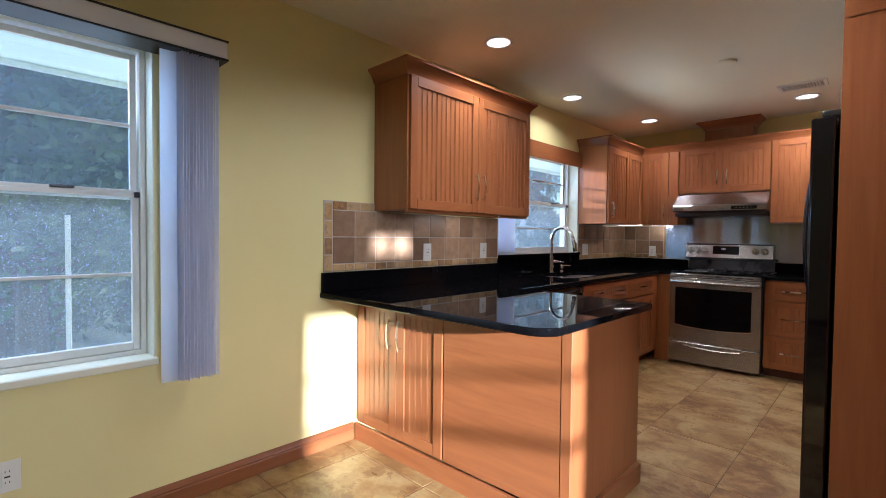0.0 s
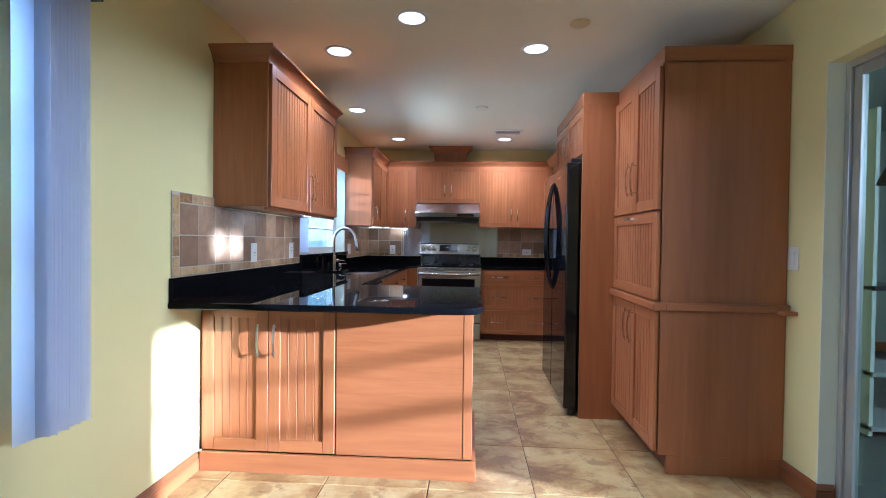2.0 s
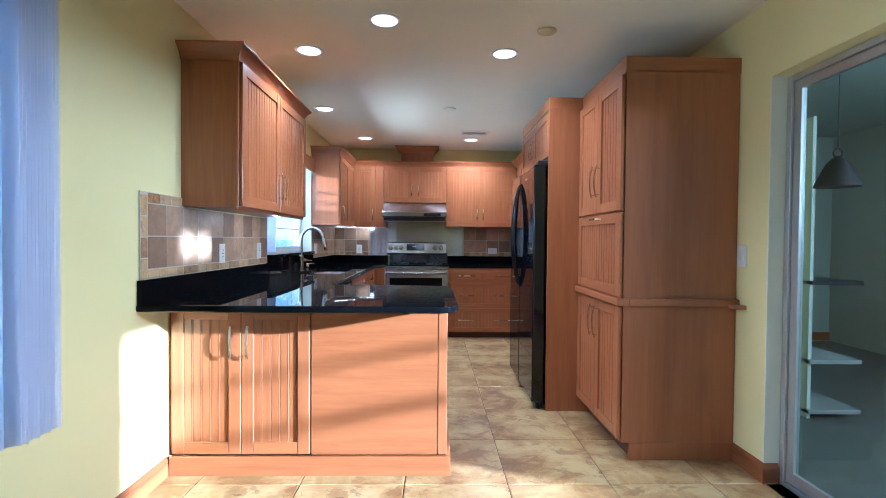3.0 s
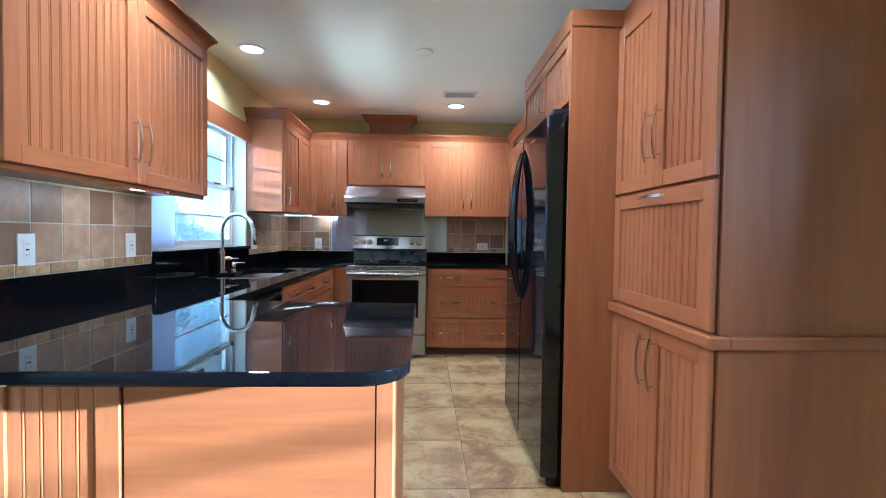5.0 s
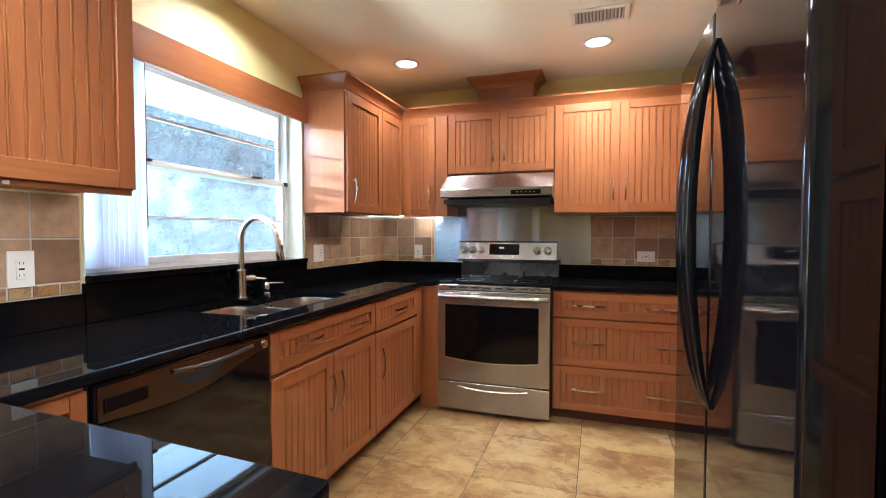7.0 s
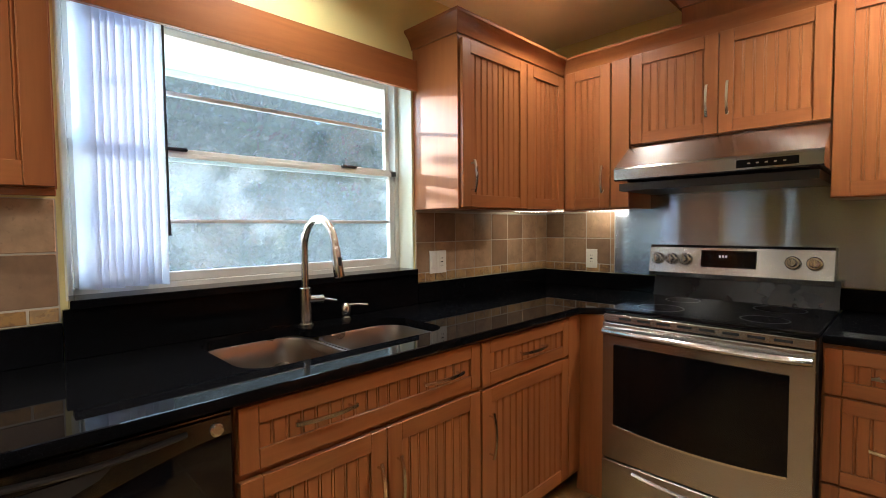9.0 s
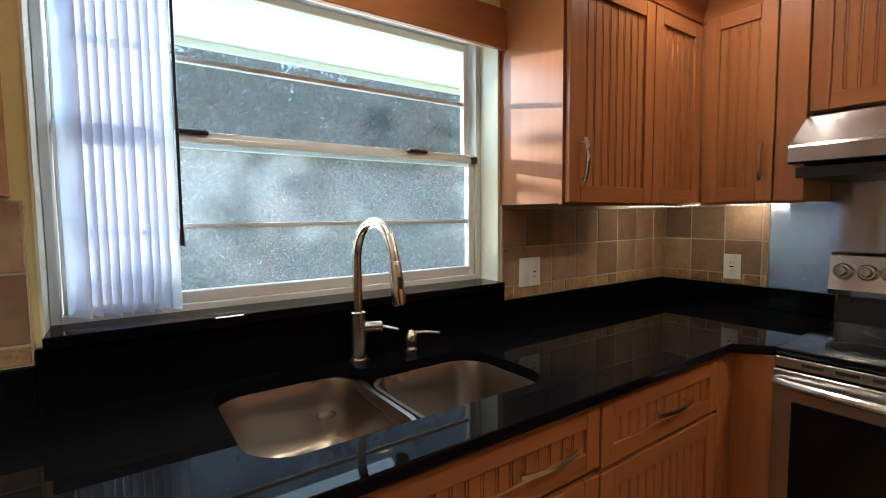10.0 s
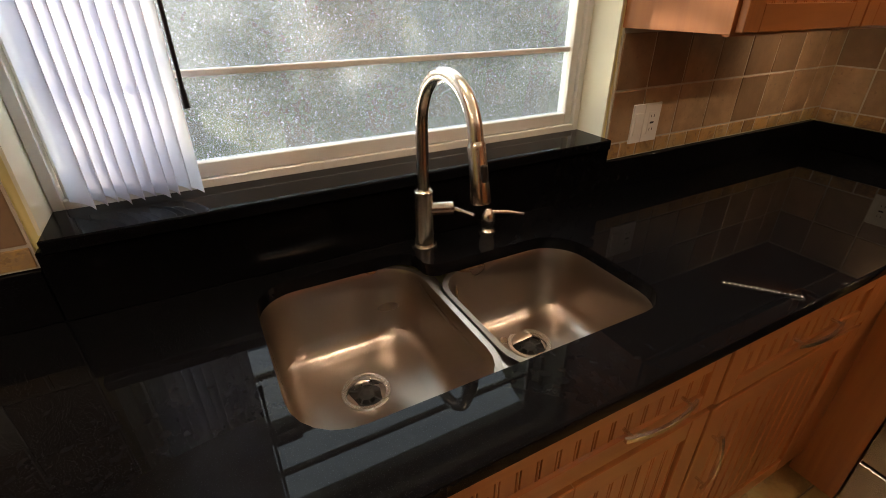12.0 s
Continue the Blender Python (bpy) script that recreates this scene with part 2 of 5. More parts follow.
GLASS_DOOR = glass("tinted_door_glass", (0.72, 0.78, 0.75), 0.0, 30)


def blind():
    n = Nodes("vinyl_blind_slat")
    n.set(Base_Color=n.mix(n.noise(20, 3, 0.5, (1, 1, 0.1)), (0.68, 0.68, 0.8), (0.78, 0.78, 0.88)), Roughness=0.45)
    thin = n.add("ShaderNodeBsdfTranslucent")
    thin.inputs[0].default_value = (0.9, 0.94, 1.0, 1)
    mixed = n.add("ShaderNodeMixShader", Fac=0.75)
    n.link(n.shader.outputs[0], mixed.inputs[1])
    n.link(thin.outputs[0], mixed.inputs[2])
    n.link(mixed.outputs[0], n.tree.nodes["Material Output"].inputs[0])
    return n.mat


BLIND = blind()


def leafy(name, a, b):
    n = Nodes(name)
    isl = n.add("ShaderNodeNewGeometry").outputs["Random Per Island"]
    n.set(Base_Color=n.ramp(isl, (0, a), (1, b)), Roughness=0.3)
    thin = n.add("ShaderNodeBsdfTranslucent")
    thin.inputs[0].default_value = (*[1.3 * v for v in b], 1)
    mixed = n.add("ShaderNodeMixShader", Fac=0.3)
    n.link(n.shader.outputs[0], mixed.inputs[1])
    n.link(thin.outputs[0], mixed.inputs[2])
    n.link(mixed.outputs[0], n.tree.nodes["Material Output"].inputs[0])
    return n.mat


LEAF = leafy("tree_leaves", (0.045, 0.075, 0.035), (0.115, 0.175, 0.075))
BARK = plain("bark", (0.16, 0.12, 0.09), 0.9, vary=0.5, scale=12)
GRASS = plain("lawn", (0.1, 0.17, 0.05), 0.9, vary=0.5, scale=3)
FENCE = plain("weathered_fence", (0.3, 0.3, 0.28), 0.7, vary=0.25)

# ---- building helpers ----


def box(bm, x0, x1, y0, y1, z0, z1, bevel=0.0, seg=1):
    xs, ys, zs = sorted((x0, x1)), sorted((y0, y1)), sorted((z0, z1))
    v = [bm.verts.new((x, y, z)) for x in xs for y in ys for z in zs]
    fs = [bm.faces.new([v[i] for i in f]) for f in ((0, 1, 3, 2), (4, 6, 7, 5), (0, 4, 5, 1), (2, 3, 7, 6), (0, 2, 6, 4), (1, 5, 7, 3))]
    if bevel:
        edges = list({e for f in fs for e in f.edges})
        bmesh.ops.bevel(bm, geom=edges, offset=bevel, segments=seg, affect="EDGES", profile=0.5)
    return bm


def one(*args, bevel=0.0, seg=1):
    return box(bmesh.new(), *args, bevel=bevel, seg=seg)


class Face:
    """A cabinet front: u runs along it, d out of it, z up."""

    def __init__(self, way, plane):
        self.way, self.plane = way, plane

    def at(self, u, d, z):
        if self.way == "+x":
            return (self.plane + d, u, z)
        if self.way == "-x":
            return (self.plane - d, u, z)
        if self.way == "+y":
            return (u, self.plane + d, z)
        return (u, self.plane - d, z)

    def box(self, bm, u0, u1, d0, d1, z0, z1, bevel=0.0, seg=1):
        a, b = self.at(u0, d0, z0), self.at(u1, d1, z1)
        return box(bm, a[0], b[0], a[1], b[1], a[2], b[2], bevel, seg)


def tube(bm, pts, r, seg=10, cap=True):
    """A round bar along pts; r: one radius or one for each point."""
    pts = [Vector(p) for p in pts]
    rs = r if isinstance(r, (list, tuple)) else [r] * len(pts)
    rings, side = [], None
    for i, p in enumerate(pts):
        way = (pts[min(i + 1, len(pts) - 1)] - pts[max(i - 1, 0)]).normalized()
        if side is None:
            side = way.orthogonal().normalized()
        side = (side - way * side.dot(way)).normalized()
        up = way.cross(side)
        rings.append([bm.verts.new(p + rs[i] * (math.cos(a) * side + math.sin(a) * up)) for a in (2 * math.pi * k / seg for k in range(seg))])
    for a, b in zip(rings, rings[1:]):
        for k in range(seg):
            bm.faces.new((a[k], a[(k + 1) % seg], b[(k + 1) % seg], b[k]))
    if cap:
        bm.faces.new(rings[0][::-1])
        bm.faces.new(rings[-1])
    return bm


def loft(bm, rings, closed=True, ends=True):
    vs = [[bm.verts.new(p) for p in ring] for ring in rings]
    for a, b in zip(vs, vs[1:]):
        n = len(a)
        for k in range(n if closed else n - 1):
            bm.faces.new((a[k], a[(k + 1) % n], b[(k + 1) % n], b[k]))
    if ends:
        bm.faces.new(vs[0][::-1])
        bm.faces.new(vs[-1])
    return bm


def offset_line(path, d, closed=False):
    """The path moved sideways by d (to its right), with mitred corners."""
    out, n = [], len(path)
    for i, p in enumerate(path):
        p = Vector(p)
        before = Vector(path[i - 1]) if (i > 0 or closed) else None
        after = Vector(path[(i + 1) % n]) if (i < n - 1 or closed) else None
        ways = []
        if before is not None:
            ways.append((p - before).normalized())
        if after is not None:
            ways.append((after - p).normalized())
        norms = [Vector((w.y, -w.x)) for w in ways]
        if len(norms) == 1:
            out.append(p + d * norms[0])
        else:
            m = (norms[0] + norms[1]).normalized()
            out.append(p + d * m / max(0.3, m.dot(norms[0])))
    return out


def moulding(bm, path, profile):
    """A profile of (out, z) swept along a level path; out is to the path's right."""
    rings = []
    for out, z in profile:
        rings.append([(*p, z) for p in offset_line(path, out)])
    rings.append(rings[0])
    vs = [[bm.verts.new(p) for p in ring] for ring in rings[:-1]]
    vs.append(vs[0])
    for a, b in zip(vs, vs[1:]):
        for k in range(len(path) - 1):
            bm.faces.new((a[k], a[k + 1], b[k + 1], b[k]))
    bm.faces.new([v[0] for v in vs[:-1]])
    bm.faces.new([v[-1] for v in vs[:-1]][::-1])
    return bm


def finish(bm, origin=(0, 0, 0), smooth=True):
    bmesh.ops.recalc_face_normals(bm, faces=bm.faces)
    if any(origin):
        bm.transform(Matrix.Translation(-Vector(origin)))
    if smooth:
        for f in bm.faces:
            f.smooth = True
        for e in bm.edges:
            e.smooth = len(e.link_faces) == 2 and e.calc_face_angle(0) < 0.6
        for f in bm.faces:
            area, thin = f.calc_area(), True
            for e in f.edges:
                for g in e.link_faces:
                    if g is not f and e.smooth and e.calc_face_angle(0) > 0.002 and g.calc_area() > 0.3 * area:
                        thin = False
            if thin:
                f.smooth = False
    return bm


def mesh_of(name, bm, material, origin=(0, 0, 0), smooth=True):
    finish(bm, origin, smooth)
    me = bpy.data.meshes.new(name)
    bm.to_mesh(me)
    bm.free()
    me.materials.append(material)
    return me


def thing(name, at, label, category, group=""):
    ob = new(name)
    ob.location = at
    ob["at"] = at
    ob.empty_display_size = 0.1
    return tagged(ob, label, category, group)


def base_of(ob):
    at = Vector((0, 0, 0))
    while ob:
        at += ob.location
        ob = ob.parent
    return at


def part(name, bm, material, parent, label=""):
    """Links a bmesh, drawn in the room's own metres, as one mesh under its parent."""
    ob = new(name, mesh_of(name, bm, material, base_of(parent)))
    ob.parent = parent
    return tagged(ob, label)


def solid(name, bm, material, label, category, kind="", at=(0, 0, 0), group=""):
    ob = new(name, mesh_of(name, bm, material, at))
    if category == "worktop":
        for f in ob.data.polygons:
            f.use_smooth = abs(f.normal.z) < 0.999
    ob.location = at
    return tagged(ob, label, category, group, kind)


def structure(name, bm, material, label, category):
    return solid(name, bm, material, label, category, "structure")


# ---- the room ----
LEFT, BACK, RIGHT, NEAR, TOP = -2.34, 5.62, 0.72, -3.4, 2.46
WIN_K = (3.06, 4.42, 1.085, 2.05)
WIN_D = (-1.05, 0.555, 0.69, 2.07)


def wall_with_holes(bm, axis, a0, a1, s0, s1, z0, z1, holes):
    """A wall from a0 to a1 in thickness and s0 to s1 along, with openings (s, s, z, z)."""
    cuts = sorted({s0, s1, *(h[0] for h in holes), *(h[1] for h in holes)})
    for u, v in zip(cuts, cuts[1:]):
        spans, here = [(z0, z1)], [h for h in holes if h[0] <= u and h[1] >= v]
        if here:
            spans = [(z0, here[0][2]), (here[0][3], z1)]
        for p, q in spans:
            if q - p > 1e-4:
                box(bm, a0, a1, u, v, p, q) if axis == "x" else box(bm, u, v, a0, a1, p, q)
    bmesh.ops.remove_doubles(bm, verts=bm.verts, dist=1e-5)
    return bm


structure("wall_west", wall_with_holes(bmesh.new(), "x", LEFT - 0.2, LEFT, NEAR, BACK + 0.2, -0.05, TOP + 0.1, [WIN_K, WIN_D]), YELLOW,
          "yellow painted wall with two single-hung windows", "wall")
structure("wall_north", one(LEFT, RIGHT + 0.16, BACK, BACK + 0.2, -0.05, TOP + 0.1), YELLOW, "yellow painted wall behind the range", "wall")
DOOR = (-0.42, 1.55, 0.0, 2.06)
structure("wall_east", wall_with_holes(bmesh.new(), "x", RIGHT, RIGHT + 0.16, NEAR, BACK, -0.05, TOP + 0.1, [DOOR]), YELLOW,
          "yellow painted wall with a sliding glass door", "wall")
structure("wall_south", one(LEFT - 0.2, RIGHT + 0.16, NEAR - 0.2, NEAR, -0.05, TOP + 0.1), YELLOW, "yellow painted wall at the dining end", "wall")
structure("ceiling", one(LEFT - 0.2, RIGHT + 0.16, NEAR - 0.2, BACK + 0.2, TOP + 0.002, TOP + 0.12), CEILING, "white lightly textured ceiling", "ceiling")
floor = structure("floor", one(LEFT, RIGHT + 0.16, NEAR, BACK, -0.1, -0.004), FLOOR_GROUT, "large mottled beige and brown tile floor", "floor")

# reveals of the windows and the door, painted pale
for name, (a, b, z0, z1) in (("window_reveal_1", WIN_K), ("window_reveal_2", WIN_D)):
    bm = bmesh.new()
    for s in (a, b):
        box(bm, LEFT - 0.13, LEFT + 0.002, s - 0.003, s + 0.003, z0, z1)
    box(bm, LEFT - 0.13, LEFT + 0.002, a, b, z1 - 0.003, z1 + 0.003)
    structure(name, bm, WHITE_WALL, "pale painted window reveal", "trim")
structure("door_reveal", one(RIGHT - 0.002, RIGHT + 0.09, DOOR[1] - 0.004, DOOR[1] + 0.004, 0.1, DOOR[3]), WHITE_WALL, "pale painted door jamb", "trim")


def skirting(name, path):
    prof = [(0, 0), (0.016, 0), (0.016, 0.062), (0.013, 0.068), (0.016, 0.076), (0.011, 0.088), (0.004, 0.1), (0, 0.1)]
    structure(name, moulding(bmesh.new(), path, prof), WOOD_RED, "red-brown stained wooden baseboard", "baseboard")


skirting("baseboard_west", [(LEFT, NEAR), (LEFT, 1.615)])
skirting("baseboard_east", [(RIGHT, 1.785), (RIGHT, 1.55), (RIGHT + 0.07, 1.55)])
skirting("baseboard_south", [(RIGHT, NEAR), (LEFT, NEAR)])
skirting("baseboard_east_near", [(RIGHT, -0.42), (RIGHT, NEAR)])


# ---- windows ----
def pane_frame(bm, x0, x1, a, b, z0, z1, w, bottom=None):
    box(bm, x0, x1, a, a + w, z0, z1, 0.002)
    box(bm, x0, x1, b - w, b, z0, z1, 0.002)
    box(bm, x0, x1, a + w, b - w, z1 - w, z1, 0.002)
    box(bm, x0, x1, a + w, b - w, z0, z0 + (bottom or w), 0.002)


def window(name, a, b, z0, z1, mid, bars, label, lower_glass):
    """A single-hung window: upper sash outside, lower sash inside, a thin bar across each."""
    win = thing(name, (LEFT - 0.13, (a + b) / 2, z0), label, "window")
    win["kind"] = "structure"
    bm = bmesh.new()
    pane_frame(bm, LEFT - 0.18, LEFT - 0.1, a + 0.004, b - 0.004, z0 + 0.002, z1 - 0.004, 0.022)
    part("outer_frame", bm, FRAME_WHITE, win)
    bm = bmesh.new()
    pane_frame(bm, LEFT - 0.165, LEFT - 0.14, a + 0.03, b - 0.03, mid - 0.02, z1 - 0.03, 0.026)
    upper = part("upper_sash", bm, FRAME_WHITE, win)
    part("muntin", one(LEFT - 0.166, LEFT - 0.146, a + 0.056, b - 0.056, bars[0] - 0.008, bars[0] + 0.008, bevel=0.002), FRAME_WHITE, upper)
    part("pane", one(LEFT - 0.155, LEFT - 0.151, a + 0.05, b - 0.05, mid, z1 - 0.05), GLASS_CLEAN, upper).visible_shadow = False
    bm = bmesh.new()
    pane_frame(bm, LEFT - 0.138, LEFT - 0.108, a + 0.03, b - 0.03, z0 + 0.025, mid + 0.022, 0.026, 0.034)
    box(bm, LEFT - 0.108, LEFT - 0.098, a + 0.05, b - 0.05, mid - 0.012, mid + 0.006, 0.002)
    lower = part("lower_sash", bm, FRAME_WHITE, win)
    part("muntin", one(LEFT - 0.134, LEFT - 0.116, a + 0.056, b - 0.056, bars[1] - 0.007, bars[1] + 0.007, bevel=0.002), FRAME_WHITE, lower)
    part("pane", one(LEFT - 0.127, LEFT - 0.123, a + 0.05, b - 0.05, z0 + 0.055, mid), lower_glass, lower, "pane speckled with dust").visible_shadow = False
    for y in (a + 0.33, b - 0.3):
        bm = one(LEFT - 0.112, LEFT - 0.092, y - 0.04, y + 0.04, mid + 0.012, mid + 0.024, bevel=0.003)
        part("sash_latch", bm, BLACK_SATIN, lower, "black sash latch")
    part("side_clip", one(LEFT - 0.11, LEFT - 0.085, b - 0.05, b - 0.03, mid - 0.012, mid + 0.012, bevel=0.002), BLACK_SATIN, win, "black clip")
    return win


window("window_1", *WIN_K, 1.565, (1.79, 1.325), "white aluminium single-hung window over the sink, dusty lower pane", GLASS_DUSTY)
window("window_2", *WIN_D, 1.41, (1.722, 1.056), "white aluminium single-hung window with dusty panes in the dining corner", GLASS_SPECKED)
structure("window_sill", one(LEFT - 0.1, LEFT + 0.03, WIN_D[0] - 0.03, WIN_D[1] + 0.01, WIN_D[2] - 0.028, WIN_D[2] + 0.004, bevel=0.004), WHITE_WALL,
          "pale painted window sill", "sill")


def slats(name, x, ys, z0, z1, angle, width, label, first=None):
    """Vertical blind slats, bunched together; each one hangs on its own."""
    blind_ob = thing(name, (x, ys[0], z0), label, "blind")
    for i, y in enumerate(ys):
        turn = radians(first if (first is not None and i == 0) else angle + random.uniform(-6, 6))
        bm, rings = bmesh.new(), []
        for z in (z0 + 0.004 * (i % 3), z1):
            ring = []
            for s in (1, -1):
                ring += [((-0.5 + k / 4) * width * s, 0.006 * (1 - (2 * k / 4 - 1) ** 2) + s * 0.0005, z) for k in range(5)]
            rings.append(ring)
        loft(bm, rings)
        bm.transform(Matrix.Translation((x, y, 0)) @ Matrix.Rotation(turn, 4, "Z"))
        part("slat", bm, BLIND, blind_ob)
    return blind_ob


kb = slats("vertical_blind", LEFT - 0.055, [3.125 + 0.021 * i for i in range(10)], 1.108, 2.0, 32, 0.085,
           "white vinyl vertical blind drawn aside over the sink sill")
part("head_rail", one(LEFT - 0.075, LEFT - 0.035, WIN_K[0] + 0.01, WIN_K[1] - 0.01, 2.0, 2.035, bevel=0.003), FRAME_WHITE, kb)
bm = tube(bmesh.new(), [(LEFT - 0.03, 3.345, 2.0), (LEFT - 0.03, 3.345, 1.31)], 0.004, 8)
tube(bm, [(LEFT - 0.03, 3.345, 1.31), (LEFT - 0.03, 3.345, 1.275)], [0.005, 0.007], 8)
part("wand", bm, CHROME_DARK, kb, "grey blind wand")
db = slats("vertical_blind", LEFT + 0.1, [0.6 + 0.0135 * i for i in range(13)], 0.594, 2.03, 24, 0.088,
           "white vinyl vertical blind bunched beside the dining window", first=78)
bm = one(LEFT + 0.004, LEFT + 0.15, -1.3, 0.815, 2.03, 2.108, bevel=0.004)
part("valance", bm, plain("vinyl_valance", (0.75, 0.75, 0.8), 0.4, vary=0.08), db)
bm = bmesh.new()
box(bm, LEFT + 0.004, LEFT + 0.154, -1.3, 0.819, 2.104, 2.112)
box(bm, LEFT + 0.004, LEFT + 0.154, -1.3, 0.819, 2.022, 2.03)
part("valance_edge", bm, CHROME_DARK, db, "dark edging of the valance")
solid("cord_cleat", one(LEFT, LEFT + 0.018, 0.785, 0.805, 0.67, 0.77, bevel=0.004), OLD_PLASTIC, "small beige blind cord holder on the wall", "cord holder")

# ---- sliding door and the porch behind it ----
sd = thing("sliding_glass_door", (RIGHT + 0.1, 0.55, 0), "aluminium sliding glass door with bluish glass", "glass door")
sd["kind"] = "structure"
bm = bmesh.new()
pane_frame(bm, RIGHT + 0.075, RIGHT + 0.155, DOOR[0], DOOR[1] - 0.006, 0.0, DOOR[3] - 0.004, 0.03, 0.022)
part("outer_frame", bm, FRAME_GREY, sd)
for name, x, a, b in (("fixed_leaf", RIGHT + 0.1, 0.3, 1.512), ("sliding_leaf", RIGHT + 0.13, -0.388, 0.345)):
    bm = bmesh.new()
    pane_frame(bm, x - 0.012, x + 0.012, a, b, 0.025, DOOR[3] - 0.036, 0.045, 0.06)
    leaf = part(name, bm, FRAME_GREY, sd)
    part("pane", one(x - 0.003, x + 0.003, a + 0.04, b - 0.04, 0.08, DOOR[3] - 0.075), GLASS_DOOR, leaf, "bluish glass").visible_shadow = False
PX = 4.05
structure("porch_floor", one(RIGHT + 0.16, PX, -2.5, 5.0, -0.12, -0.01), plain("porch_tile", (0.12, 0.13, 0.12), 0.35, vary=0.3, scale=3), "grey porch floor", "floor")
# unseen opening and bars added to shape the glint on wall and peninsula
structure("porch_wall_east", wall_with_holes(bmesh.new(), "x", PX, PX + 0.15, -2.5, 5.0, -0.05, 3.7, [(-0.63, -0.32, 0.85, 1.94), (-0.32, 0.2, 0.85, 2.36)]), PORCH_WALL,
          "pale grey porch wall with an added light-shaping opening", "wall")
bm = bmesh.new()
box(bm, PX + 0.05, PX + 0.09, -0.63, 0.2, 1.345, 1.38)
box(bm, PX + 0.05, PX + 0.09, -0.63, 0.2, 1.615, 1.638)
box(bm, PX + 0.05, PX + 0.09, -0.32, 0.2, 1.94, 2.25)
box(bm, PX + 0.05, PX + 0.09, -0.32, -0.22, 2.25, 2.36)
box(bm, PX + 0.05, PX + 0.09, 0.06, 0.2, 2.25, 2.36)
box(bm, PX + 0.05, PX + 0.09, -0.1, -0.07, 2.25, 2.36)
structure("porch_window_bars", bm, FRAME_WHITE, "unseen white bars added to shape the glint", "window")
structure("porch_wall_north", one(RIGHT + 0.16, PX, 5.0, 5.15, -0.05, 3.7), PORCH_WALL, "pale grey porch wall", "wall")
structure("porch_wall_south", one(RIGHT + 0.16, PX, -2.65, -2.5, -0.05, TOP + 0.1), PORCH_WALL, "pale grey porch wall", "wall")
structure("porch_ceiling", one(RIGHT + 0.16, PX + 0.15, -2.65, 5.15, TOP + 0.1, TOP + 0.2), PORCH_WALL, "pale porch ceiling", "ceiling")

# ---- cabinets ----
BEAD = 0.042


def pull(parent, face, u, z, length, upright, d0):
    """A bowed satin nickel pull on two posts."""
    bm, h, n = bmesh.new(), length / 2, 10
    pts = []
    for i in range(n + 1):
        s = -1 + 2 * i / n
        out = d0 + 0.02 + 0.014 * (1 - s * s)
        pts.append(face.at(u, out, z + s * h) if upright else face.at(u + s * h, out, z))
    rings = []
    for i, p in enumerate(pts):
        w, t = 0.0055, 0.0032
        ring = []
        for a, b in ((-1, -1), (1, -1), (1, 1), (-1, 1)):
            q = Vector(p)
            q += Vector(face.at(a * w, 0, 0)) - Vector(face.at(0, 0, 0)) if upright else Vector((0, 0, a * w))
            q += Vector(face.at(0, b * t, 0)) - Vector(face.at(0, 0, 0))
            ring.append(q)
        rings.append(ring)
    loft(bm, rings)
    for s in (-0.82, 0.82):
        out = d0 + 0.02 + 0.014 * (1 - s * s)
        a = face.at(u, d0, z + s * h) if upright else face.at(u + s * h, d0, z)
        b = face.at(u, out, z + s * h) if upright else face.at(u + s * h, out, z)
        tube(bm, [a, b], 0.0038, 8)
    return part("handle", bm, NICKEL, parent, "satin nickel bow handle")


def beaded(face, u0, u1, d, z0, z1):
    """Beadboard: flat boards with a V groove and bead between them."""
    bm, line = bmesh.new(), []
    n = max(2, round((u1 - u0) / BEAD))
    w = (u1 - u0) / n
    for i in range(n):
        a = u0 + i * w
        line += [(a, d - 0.0032), (a + 0.0013, d), (a + w - 0.0105, d), (a + w - 0.0094, d - 0.0022), (a + w - 0.0078, d + 0.0006), (a + w - 0.0046, d + 0.0006)]
    line.append((u1, d - 0.0032))
    loft(bm, [[face.at(u, q, z) for u, q in line] for z in (z0, z1)], closed=False, ends=False)
    return bm


def front(parent, face, u0, u1, z0, z1, name="door", handles=(), rail=0.058, beads=True):
    """A shaker front with a beadboard panel; d = 0 is the carcass face."""
    g, T = 0.0018, 0.02
    a, b, p, q = u0 + g, u1 - g, z0 + g, z1 - g
    bm = bmesh.new()
    face.box(bm, a + rail - 0.004, b - rail + 0.004, 0.001, 0.006, p + rail - 0.004, q - rail + 0.004)
    ob = part(name, bm, WOOD, parent)
    for u, v in ((a, a + rail), (b - rail, b)):
        part("stile", face.box(bmesh.new(), u, v, 0.001, T, p, q, 0.0022), WOOD, ob)
    for u, v in ((p, p + rail), (q - rail, q)):
        part("rail", face.box(bmesh.new(), a + rail + 0.0004, b - rail - 0.0004, 0.001, T - 0.0006, u, v, 0.0015), WOOD_H, ob)
    part("panel", beaded(face, a + rail, b - rail, 0.0115, p + rail, q - rail), WOOD, ob, "beadboard panel" if beads else "")
    for u, z, length, upright in handles:
        pull(ob, face, u, z, length, upright, T)
    return ob


def carcass(parent, face, u0, u1, depth, z0, z1, toe=0.0, name="body"):
    bm = bmesh.new()
    face.box(bm, u0, u1, -depth, 0, z0 + toe, z1, 0.001)
    body = part(name, bm, WOOD, parent)
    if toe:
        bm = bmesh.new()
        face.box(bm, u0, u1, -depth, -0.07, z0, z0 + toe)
        part("toe_kick", bm, TOE, parent, "dark brown toe kick")
    return body


CROWN = [(0.0, -0.082), (0.006, -0.082), (0.008, -0.07), (0.016, -0.05), (0.03, -0.03), (0.044, -0.016), (0.05, -0.012), (0.052, 0.0), (0.0, 0.0)]


